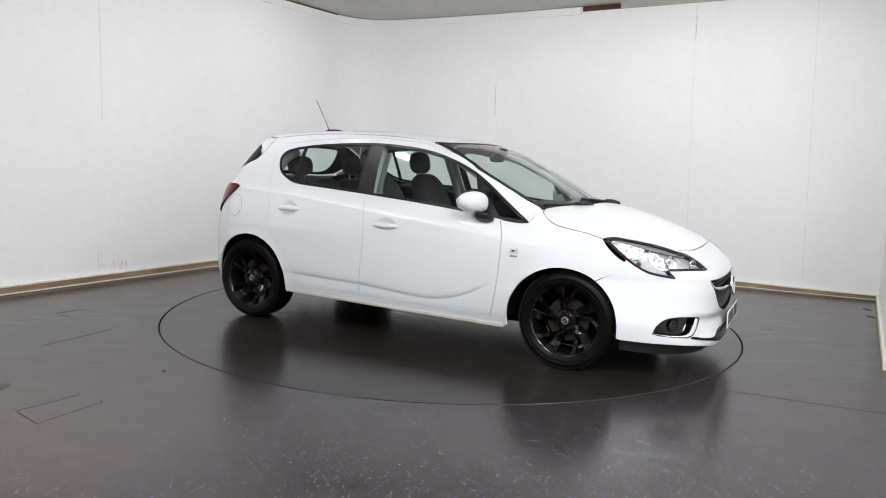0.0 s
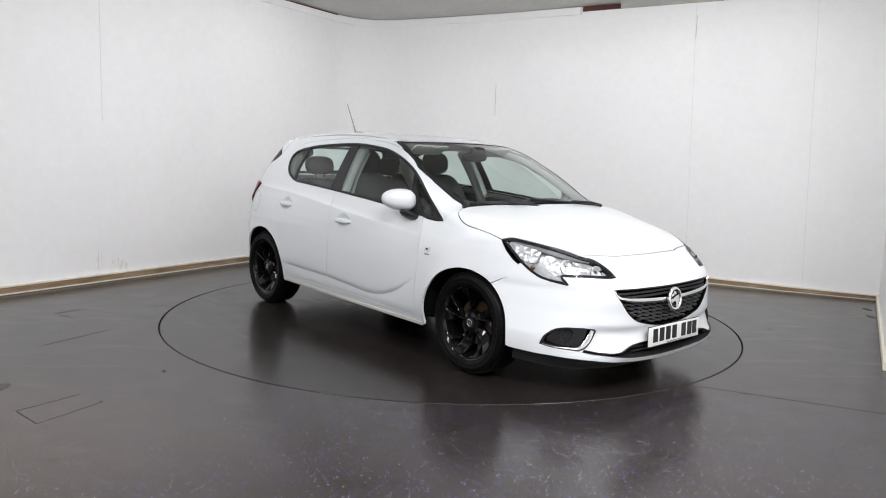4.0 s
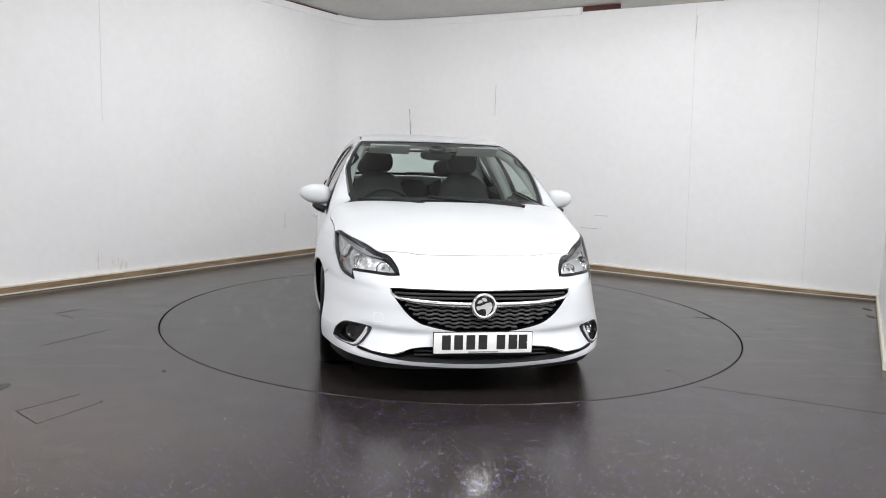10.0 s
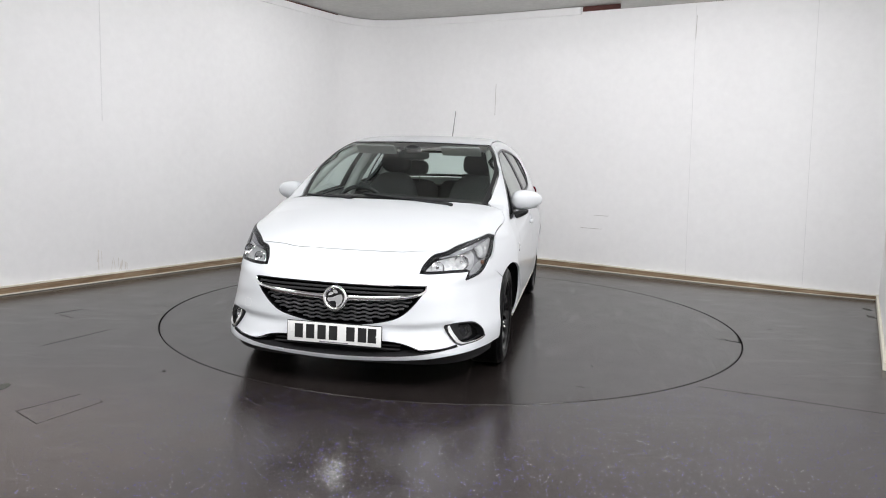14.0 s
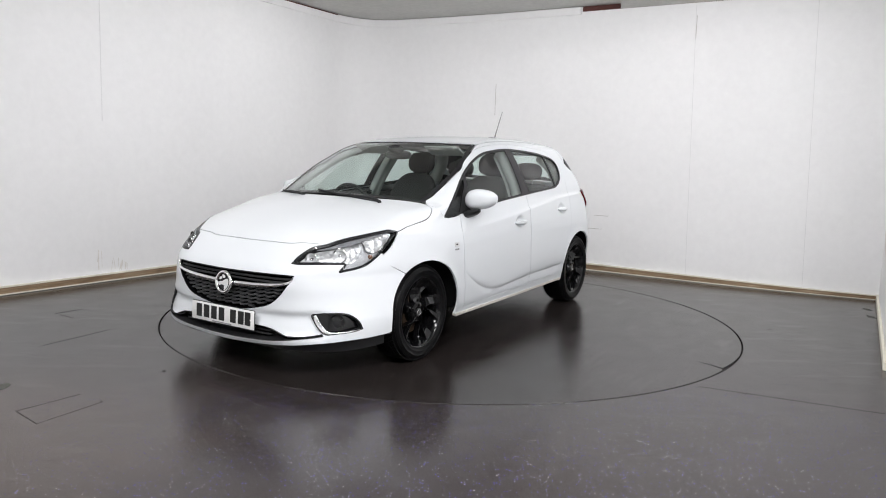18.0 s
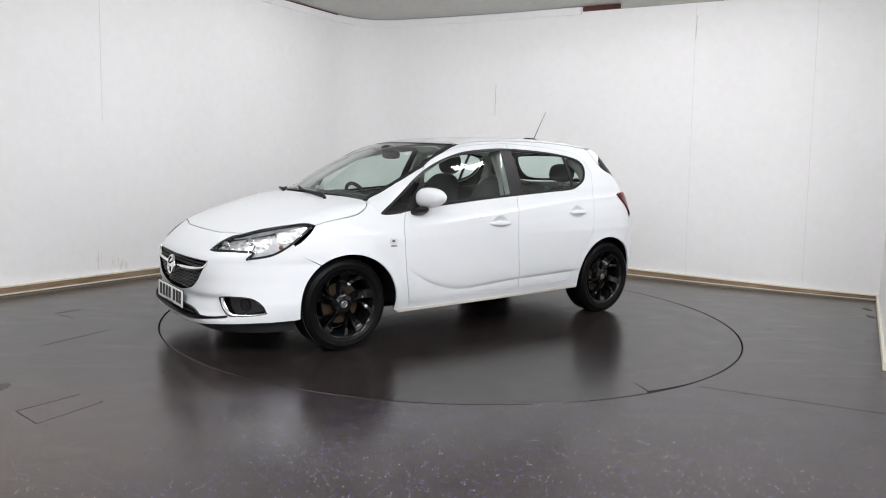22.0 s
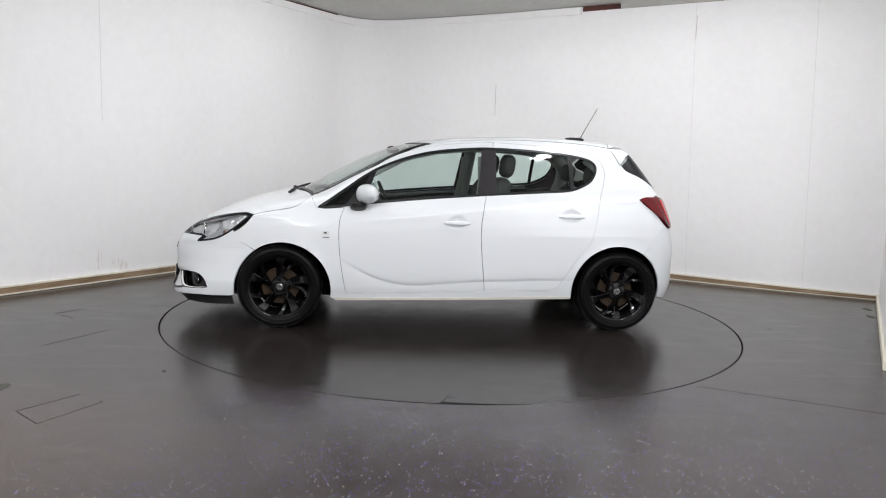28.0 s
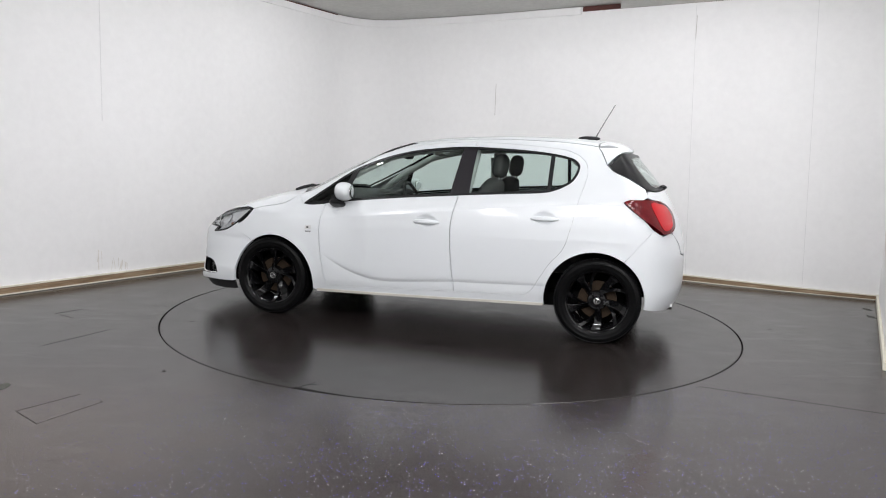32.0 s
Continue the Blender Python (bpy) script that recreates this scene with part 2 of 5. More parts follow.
L0, A0, B0 = bend(0.0)
L1, A1, B1 = bend(0.12)
WALL_TOP = 3.050
wall_run("wall_left", L0, L1, 0, WALL_TOP, WALL, "white painted smooth studio wall, lightly scuffed")
wall_run("wall_corner", A0, A1, 0, WALL_TOP, WALL, "rounded white studio wall corner without a visible edge")
wall_run("wall_back", B0, B1, 0, WALL_TOP, WALL, "white painted studio wall with faint vertical joints")
RB = B0[-1]
R1, R2, R3, R4 = Vector((2.80, -1.30)), Vector((2.55, -8.0)), Vector((-5.0, -8.2)), L0[0]
# side, rear and far walls are unseen, added to close the room and bounce light
for nm, p, q in (("wall_right", RB, R1), ("unseen_wall_side", R1, R2), ("unseen_wall_rear", R2, R3), ("unseen_wall_far", R3, R4)):
    d = (q - p).normalized()
    n = Vector((-d.y, d.x)) * 0.12
    wall_run(nm, [p, q], [p + n + (d * 0.12 if nm != "wall_right" else d * 0), q + n], 0, WALL_TOP, WALL, "plain white painted studio wall")

# skirting boards with a paler top edge and a pale bead at the foot; the back wall's board gets lower towards the end
def taper(ob):
    for v in ob.data.vertices:
        v.co.z *= float(np.interp(v.co.x, [1.7, 3.0, 4.25], [1.10, 0.86, 0.62]))


for nm, k in (("left", 0), ("corner", 1), ("back", 2)):
    a, b, c = bend(-0.022)[k], bend(-0.002)[k], bend(-0.027)[k]
    boards = [wall_run("baseboard_" + nm, a, b, 0.016, 0.065, WOOD, "worn raw pine skirting board along the wall"),
              wall_run("baseboard_cap_" + nm, c, b, 0.066, 0.080, CREAM, "pale dusty top edge of the skirting board"),
              wall_run("baseboard_foot_" + nm, c, b, 0.004, 0.015, CREAM, "pale bead along the foot of the skirting board")]
    if k == 2:
        for ob in boards:
            taper(ob)
d = (R1 - RB).normalized()
n = Vector((d.y, -d.x)) * -1
wall_run("baseboard_right", [RB - n * 0.022 + d * 0.03, R1 - n * 0.022], [RB - n * 0.002 + d * 0.03, R1 - n * 0.002], 0.003, 0.06, CREAM, "pale painted skirting board along the wall")

# capping strip under the ceiling, and the open joint with a red batten beyond its end
CAP_END = 1.405
for nm, k, z0, z1 in (("left", 0, 2.956, 3.032), ("corner", 1, 2.956, 3.036), ("back", 2, 2.964, 3.046)):
    a, b = bend(-0.020)[k], bend(-0.001)[k]
    if k == 2:
        a, b = ([q for q in run if q.x < CAP_END - 0.05] + [back_wall(CAP_END) + back_out(CAP_END) * o] for run, o in ((a, -0.020), (b, -0.001)))
    wall_run("trim_" + nm, a, b, z0, z1, WALL, "white capping strip along the top of the wall")
for nm, run in (("left", lambda o: [bend(o)[0][1] + ALONG_LEFT * 2.5, bend(o)[0][1]]), ("back", lambda o: [back_wall(x) + back_out(x) * o for x in np.linspace(CAP_END + 0.01, 4.24, 12)])):
    wall_run("trim_batten_" + nm, run(-0.006), run(-0.001), 2.993 if nm == "back" else 3.034, 3.049, REDWOOD, "dark red timber batten in the joint under the ceiling")

# ceiling, with a lower slab beyond a step
outline = [tuple(p) for p in (L1[0], *A1, *B1, R1 + Vector((0.12, 0)), R2 + Vector((0.12, -0.12)), R3 + Vector((-0.12, -0.12)))]
tagged(part("ceiling", extruded(outline, CEILING, CEILING + 0.15), CONCRETE), "rough pale grey concrete ceiling", kind="structure")
drop = [back_wall(x) - back_out(x) * 0.004 for x in np.linspace(1.80, 4.20, 14)] + [Vector((3.75, 1.25)), Vector((1.50, 1.25))]
tagged(part("ceiling_step", extruded([tuple(p) for p in drop[::-1]], 2.994, CEILING - 0.004), CONCRETE), "lower grey concrete slab of the ceiling", kind="structure")


def flat_ring(inner, outer, z):
    """A sheet between two closed outlines with as many points each."""
    bm = bmesh.new()
    rows = []
    for k in range(9):
        s = (k / 8) ** 1.5
        rows.append([bm.verts.new((*(Vector(p) * (1 - s) + Vector(q) * s), z)) for p, q in zip(inner, outer)])
    for a, b in zip(rows[:-1], rows[1:]):
        for i in range(len(a)):
            j = (i + 1) % len(a)
            bm.faces.new((a[i], b[i], b[j], a[j]))
    return bm


N = 192
ring = [(TABLE_R * math.cos(2 * math.pi * i / N), TABLE_R * math.sin(2 * math.pi * i / N)) for i in range(N)]
edge = []
for x, y in ring:
    best = 30.0
    for i in range(len(outline)):
        p, q = Vector(outline[i]), Vector(outline[(i + 1) % len(outline)])
        e, w = q - p, Vector((x, y)).normalized()
        det = e.x * w.y - e.y * w.x
        if abs(det) > 1e-9:
            t = (p.x * e.y - p.y * e.x) / (w.x * e.y - w.y * e.x)
            u = (p.x * w.y - p.y * w.x) / -det
            if t > 0 and -0.01 <= u <= 1.01:
                best = min(best, t)
    edge.append(tuple(Vector((x, y)).normalized() * best))
bm = flat_ring(ring, edge, 0.0)
low = bmesh.ops.extrude_edge_only(bm, edges=[e for e in bm.edges if all(abs(v.co.xy.length - TABLE_R) < 1e-4 for v in e.verts)])
for v in [g for g in low["geom"] if isinstance(g, bmesh.types.BMVert)]:
    v.co.z = -0.03
bmesh.ops.recalc_face_normals(bm, faces=bm.faces)
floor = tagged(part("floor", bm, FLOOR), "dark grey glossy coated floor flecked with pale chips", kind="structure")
slab = rod(9.5, 0.05, (0, -2, -0.055), n=48)
tagged(part("floor_base", slab, GAP), "dark slab under the floor coating", kind="structure")

# the turntable: a flush disc with a chipped spot at its rim
turntable = tagged(new("turntable"), "flush round dark coated turntable set in the floor", "turntable")
R = TABLE_R - 0.010
prof = [(0.001, 0.0), (0.7, 0.0), (1.4, 0.0), (R - 0.004, 0.0), (R, -0.004), (R, -0.028)]
bm = lathe(prof, 192, "Z")
part("disc", bm, DISC, turntable, smooth=True, angle=30)
for a0, a1, r0, r1, w in ((0.0, 0.175, R - 0.010, R + 0.001, 0.060), (0.004, 0.030, R - 0.012, R - 0.20, 0.030), (0.02, 0.060, R - 0.09, R - 0.15, 0.016)):
    pts = []
    ang = radians(82.4)
    for k in range(9):
        s = k / 8
        a, r = ang + a0 + (a1 - a0) * s, r0 + (r1 - r0) * s
        pts.append((r * math.cos(a), r * math.sin(a), -0.0006))
    part("chipped_edge", tube(pts, [w * 0.5 * (1 - 0.8 * k / 8) * 0.25 for k in range(9)], 6), GAP, turntable, "cracked dark chip at the rim")

for x, y, way, length in ((1.229, 1.123, 20, 0.05), (1.691, 1.026, 75, 0.09), (0.62, -1.35, 10, 0.10), (-1.25, 0.95, 60, 0.07)):
    mark = part("scuff_mark", tube([(0, 0, 0), (length * 0.5, 0.008, 0), (length, 0, 0)], [0.002, 0.004, 0.0015], 6), GAP, turntable, "short dark scuff on the coating")
    mark.matrix_basis = pose(x, y, -0.0022, 0, 0, way)


def floor_line(name, pts, w, label, category, mat=GAP):
    bm = bmesh.new()
    for p, q in zip(pts[:-1], pts[1:]):
        p, q = Vector((*p, 0)), Vector((*q, 0))
        d = q - p
        box((d.length, w, 0.0016), (p + q) / 2 + Vector((0, 0, 0.0004)), turn=Matrix.Rotation(math.atan2(d.y, d.x), 4, "Z"), bm=bm)
    return tagged(part(name, bm, mat), label, category)


# ceiling lights, and the floods added to brighten the walls
GLOW = bpy.data.materials.new("lamp_diffuser")
GLOW.use_nodes = True
shader(GLOW).inputs["Emission Color"].default_value = (1.0, 0.985, 0.96, 1)
shader(GLOW).inputs["Emission Strength"].default_value = 4.0
def light_unit(name, label, category, group, m, wide, deep, watts):
    """A flat framed panel that shines along its own -Z."""
    unit = tagged(new(name), label, category, group=group)
    unit.matrix_basis = m
    bm = bmesh.new()
    for sx, sy, dx, dy in ((wide + 0.04, 0.02, 0, deep / 2 + 0.01), (wide + 0.04, 0.02, 0, -deep / 2 - 0.01), (0.02, deep, wide / 2 + 0.01, 0), (0.02, deep, -wide / 2 - 0.01, 0)):
        box((sx, sy, 0.02), (dx, dy, -0.011), bm=bm, bevel=0.003)
    part("frame", bm, CREAM, unit)
    part("diffuser", box((wide, deep, 0.008), (0, 0, -0.008)), GLOW, unit)
    data = bpy.data.lights.new("lamp", "AREA")
    data.shape, data.size, data.size_y, data.energy, data.color = "RECTANGLE", wide, deep, watts, (0.966, 0.969, 0.992)
    new("lamp", data).matrix_basis = m @ pose(0, 0, -0.018)
    return unit


for x, y, wide, deep, watts in LAMP_SPOTS:
    light_unit("ceiling_light", "flat white rectangular light panel set out of view on the ceiling", "ceiling light", "ceiling lights",
               pose(x, y, CEILING, 0, 0, math.degrees(math.atan2(y, x)) + 90), wide, deep, watts)
# floods, casings and hangers are made up to brighten the upper walls
for place, target, watts in WALL_FILL_SPOTS:
    m = look(place, target)
    unit = light_unit("added_wall_fill", "white flood light added out of view to brighten the wall", "flood light", "wall flood lights", m, 0.50, 0.16, watts)
    part("casing", box((0.52, 0.18, 0.035), (0, 0, 0.016), 0.006), CREAM, unit)
    for d in (-0.18, 0.18):
        p = m @ Vector((d, 0, 0.03))
        hanger = part("hanger", rod(0.006, CEILING - p.z + 0.01, (p.x, p.y, (CEILING + p.z) / 2), n=10), ROD, unit)
        hanger.matrix_basis = m.inverted()


# ---------------------------------------------------------------- the car's outer surface
# X forward from midway between the axles, Y to the car's own left, Z up from the ground.
def curve(xs, ys):
    """A smooth monotone curve through a few stations."""
    xs, ys = np.array(xs, float), np.array(ys, float)
    d = np.diff(ys) / np.diff(xs)
    m = np.concatenate([[d[0]], np.where(d[:-1] * d[1:] > 0, 2 * d[:-1] * d[1:] / (d[:-1] + d[1:] + 1e-12), 0), [d[-1]]])

    def at(q):
        q = np.clip(np.asarray(q, float), xs[0], xs[-1])
        i = np.clip(np.searchsorted(xs, q) - 1, 0, len(xs) - 2)
        h = xs[i + 1] - xs[i]
        s = (q - xs[i]) / h
        return ((1 + 2 * s) * (1 - s) ** 2 * ys[i] + s * (1 - s) ** 2 * h * m[i]
                + s * s * (3 - 2 * s) * ys[i + 1] + s * s * (s - 1) * h * m[i + 1])
    return at


def smin(a, b, k):
    h = np.maximum(k - np.abs(a - b), 0) / k
    return np.minimum(a, b) - h * h * k / 4


# heights along the middle of the car: tail, roof, windscreen, bonnet, nose
top_line = curve([-1.75, -1.47, -1.37, -1.23, -1.02, -0.86, -0.58, -0.30, -0.03, 0.15, 0.27, 0.43, 0.66, 0.89, 1.08, 1.14, 1.20, 1.35, 1.44, 1.62, 1.81, 1.95, 2.05, 2.12, 2.4],
                 [1.345, 1.395, 1.41, 1.43, 1.445, 1.452, 1.452, 1.443, 1.425, 1.405, 1.387, 1.350, 1.263, 1.147, 1.040, 1.006, 0.990, 0.958, 0.937, 0.879, 0.796, 0.713, 0.64, 0.57, 0.2])
# the nose and the tail in side view, by height
nose_line = curve([0.10, 0.18, 0.24, 0.30, 0.36, 0.45, 0.52, 0.60, 0.68, 0.78], [2.015, 2.088, 2.114, 2.102, 2.085, 2.085, 2.09, 2.085, 2.04, 1.97])
tail_line = curve([0.10, 0.15, 0.29, 0.39, 0.58, 0.76, 0.92, 1.06, 1.33, 1.42], [-1.72, -1.76, -1.84, -1.86, -1.86, -1.83, -1.77, -1.69, -1.47, -1.40])
belt_line = curve([-1.4, -1.0, -0.64, -0.24, 0.17, 0.58, 0.98, 1.2, 1.6], [1.07, 1.045, 1.02, 0.99, 0.96, 0.92, 0.875, 0.86, 0.85])
# half widths of the flank, by height under the belt (0 at the sill, 1 at the belt), and along the car
flank = curve([-0.3, 0.0, 0.12, 0.30, 0.50, 0.68, 0.80, 0.90, 1.0], [0.785, 0.828, 0.850, 0.862, 0.864, 0.860, 0.847, 0.824, 0.796])
plan = curve([-2.0, -1.7, -1.3, -0.8, -0.2, 0.5, 1.0, 1.3, 1.55, 1.8, 2.2], [0.91, 0.945, 0.987, 0.998, 1.0, 1.0, 1.0, 0.996, 0.985, 0.952, 0.90])


def crease_line(x):
    return 0.868 - 0.105 * x - 0.05 * np.maximum(-x - 0.85, 0)


def swoop_line(x):
    return 0.336 + 0.075 * np.maximum(0.25 - x, 0) - 0.045 * np.maximum(-0.2 - x, 0) + 0.68 * np.maximum(x - 0.30, 0) ** 2


def surface(x, y, z):
    """Positive inside the body, roughly in metres, nought on its skin."""
    a = np.abs(y)
    belt = belt_line(x)
    low = flank((z - 0.24) / (belt - 0.24)) * plan(x)
    glass = 0.796 * plan(x) - (0.42 - 0.10 * np.clip((x - 0.15) / 0.5, 0, 1)) * (z - belt) - 0.44 * np.maximum(z - belt, 0) ** 2
    side = np.where(z < belt, low, glass)
    side = side - 0.022 * np.clip((x - 1.05) / 0.4, 0, 1) * np.clip((z - 0.48) / 0.24, 0, 1)
    side = side - 0.034 * np.clip(-x / 0.9, 0, 1) * np.clip((z - 0.72) / 0.25, 0, 1)
    # arch lips, the shoulder crease and the scooped lower door
    for cx in (1.255, -1.255):
        r = np.hypot(x - cx, z - 0.295)
        side = side + 0.010 * np.exp(-((r - 0.335) / 0.05) ** 2) * (z > 0.1)
    fade = 1 / (1 + np.exp(-(0.55 - x) / 0.12)) / (1 + np.exp(-(x + 1.5) / 0.1))
    d = z - crease_line(x)
    side = side + 0.012 * np.where(d < 0, np.exp(d / 0.06), np.exp(-d / 0.014)) * fade
    fade = 1 / (1 + np.exp((x - 0.72) / 0.045)) / (1 + np.exp(-(x + 0.85) / 0.06))
    d = z - swoop_line(x)
    side = side - 0.009 * np.where(d < 0, np.exp(d / 0.075), np.exp(-d / 0.010)) * fade
    for hx, hz in ((-0.012, 0.797), (-0.866, 0.858)):
        q = ((x - hx) / 0.074) ** 2 + ((z - hz - 0.008) / 0.042) ** 2
        side = side - 0.017 * np.clip(1.2 - q, 0, 1) ** 1.3
    shift = 0.15 * (a / 0.65) ** 2 * np.clip(x / 0.5, 0, 1) * np.clip((2.0 - x) / 0.6, 0, 1)
    top = top_line(x + shift) - (0.028 - 0.012 * np.clip((x - 0.9) / 0.3, 0, 1) + 0.016 * np.clip((-0.7 - x) / 0.4, 0, 1)) * (a / 0.6) ** 2.2
    front = nose_line(z) - (0.66 + 0.31 * np.clip((z - 0.34) / 0.24, 0, 1)) * (0.016 * (a / 0.475) ** 2 + 0.034 * (a / 0.475) ** 5.5) - x
    rear = x - tail_line(z) - 0.120 * (a / 0.66) ** 1.9 - 0.02 * (a / 0.66) ** 8
    steep = 0.75 + 0.25 * np.clip((1.1 - x) / 0.2, 0, 1)
    k = 0.045 - 0.017 * np.clip((x - 0.1) / 0.3, 0, 1) + 0.072 * np.clip((x - 1.0) / 0.25, 0, 1)
    f = smin(0.9 * (side - a), steep * (top - z), k)
    f = smin(f, 0.8 * front, 0.07)
    return smin(f, 0.8 * rear, 0.07)


def shoot(origin, way, far=1.4):
    """Where rays from inside first leave the body. Arrays of n x 3."""
    lo, hi = np.zeros(len(origin)), np.full(len(origin), float(far))
    for _ in range(36):
        mid = (lo + hi) / 2
        p = origin + way * mid[:, None]
        inside = surface(p[:, 0], p[:, 1], p[:, 2]) > 0
        lo, hi = np.where(inside, mid, lo), np.where(inside, hi, mid)
    return origin + way * lo[:, None]


def slope(p, h=0.004):
    """Outward unit normals of the body's skin."""
    g = np.stack([surface(*(p + e).T) - surface(*(p - e).T) for e in np.eye(3) * h], -1)
    return -g / np.linalg.norm(g, axis=1)[:, None]


def skin(view, uv):
    """Points of the skin seen in one of four views: side (x, z), front and rear (angle, z), top (x, y)."""
    uv = np.asarray(uv, float)
    u, v, o = uv[:, 0], uv[:, 1], np.zeros(len(uv))
    if view == "side":
        return shoot(np.stack([u, o, v], -1), np.stack([o, o + 1, o], -1))
    if view == "top":
        return shoot(np.stack([u, v, o + 0.45], -1), np.stack([o, o, o + 1], -1))
    c, s = (1.1, 1) if view == "front" else (-1.0, -1)
    return shoot(np.stack([o + c, o, v], -1), np.stack([s * np.cos(u), np.sin(u), o], -1))
# ---------------------------------------------------------------- panels cut from the skin
from mathutils.geometry import delaunay_2d_cdt


def rounded(points, step=0.012, sharp=(), closed=True):
    """A dense smooth line through points; those numbered in sharp stay corners."""
    p = [np.array(q, float) for q in points]
    n, out = len(p), []
    for i in range(n if closed else n - 1):
        a, b = p[i], p[(i + 1) % n]
        before = p[i - 1] if (i > 0 or closed) and i not in sharp else 2 * a - b
        after = p[(i + 2) % n] if (i + 2 < n or closed) and (i + 1) % n not in sharp else 2 * b - a
        d = np.linalg.norm(b - a)
        ma = (b - before) * d / (d + np.linalg.norm(a - before) + 1e-9)
        mb = (after - a) * d / (d + np.linalg.norm(after - b) + 1e-9)
        for s in np.linspace(0, 1, max(2, int(d / step) + 1), endpoint=False):
            out.append((1 + 2 * s) * (1 - s) ** 2 * a + s * (1 - s) ** 2 * ma + s * s * (3 - 2 * s) * b + s * s * (s - 1) * mb)
    if not closed:
        out.append(p[-1])
    return np.array(out)


def degrees_z(points):
    """Front and rear outlines are written in degrees round the car and metres up."""
    return [(radians(a), z) for a, z in points]


def mirrored(points):
    """Closes a half outline, given from the middle to the middle, across the car's centre line (first coordinate odd)."""
    pts = [tuple(p) for p in points]
    return pts + [(-u, v) for u, v in pts[::-1] if abs(u) > 1e-6]


def mirrored_top(points):
    pts = [tuple(p) for p in points]
    return pts + [(x, -y) for x, y in pts[::-1] if abs(y) > 1e-6]


def inside(poly, q):
    x, y = q[:, 0][:, None], q[:, 1][:, None]
    a, b = poly, np.roll(poly, -1, 0)
    cross = (a[:, 1] > y) != (b[:, 1] > y)
    at = (b[:, 0] - a[:, 0]) * (y - a[:, 1]) / (b[:, 1] - a[:, 1] + 1e-15) + a[:, 0]
    return (cross & (x < at)).sum(1) % 2 == 1


def shrunk(poly, d):
    """Moves an outline inwards by d."""
    t = np.roll(poly, -1, 0) - np.roll(poly, 1, 0)
    area = np.sum(poly[:, 0] * np.roll(poly[:, 1], -1) - poly[:, 1] * np.roll(poly[:, 0], -1))
    nrm = np.stack([-t[:, 1], t[:, 0]], -1) * np.sign(area)
    return poly + d * nrm / (np.linalg.norm(nrm, axis=1)[:, None] + 1e-12)


def cut(outline, holes=(), h=0.022, extra=None):
    """Triangles that fill an outline but for its holes. Returns points, triangles and the open edges."""
    pts, edges, base = [], [], 0
    for line in (outline, *holes):
        pts += [tuple(p) for p in line]
        edges += [(base + i, base + (i + 1) % len(line)) for i in range(len(line))]
        base += len(line)
    lo, hi = outline.min(0), outline.max(0)
    gx, gy = np.meshgrid(np.arange(lo[0] + h / 2, hi[0], h), np.arange(lo[1] + h / 2, hi[1], h * 0.87))
    gx = gx + (np.arange(gx.shape[0]) % 2)[:, None] * h / 2
    g = np.stack([gx.ravel(), gy.ravel()], -1)
    rim = np.array(pts)
    if extra is not None:
        ok = inside(outline, extra)
        for hole in holes:
            ok &= ~inside(hole, extra)
        extra = extra[ok]
        rim = np.concatenate([rim, extra])
        pts += [tuple(p) for p in extra]
    keep = inside(outline, g)
    for hole in holes:
        keep &= ~inside(hole, g)
    g = g[keep]
    if len(g):
        g = g[np.array([((rim - q) ** 2).sum(1).min() > (0.45 * h) ** 2 for q in g])]
    pts += [tuple(p) for p in g]
    v, _, f, *_ = delaunay_2d_cdt([Vector(p) for p in pts], edges, [], 0, 1e-6)
    v, f = np.array([tuple(p) for p in v]), np.array([t for t in f if len(t) == 3])
    mid = v[f].mean(1)
    ok = inside(outline, mid)
    for hole in holes:
        ok &= ~inside(hole, mid)
    f = f[ok]
    a, b, c = v[f[:, 0]], v[f[:, 1]], v[f[:, 2]]
    area = (b[:, 0] - a[:, 0]) * (c[:, 1] - a[:, 1]) - (b[:, 1] - a[:, 1]) * (c[:, 0] - a[:, 0])
    f = f[np.abs(area) > 1e-9]
    used = np.unique(f)
    remap = -np.ones(len(v), int)
    remap[used] = np.arange(len(used))
    v, f = v[used], remap[f]
    seen = {}
    for t in f:
        for i in range(3):
            e = (t[i], t[(i + 1) % 3])
            seen[e] = True
    rimlines = [e for e in seen if (e[1], e[0]) not in seen]
    return v, f, rimlines


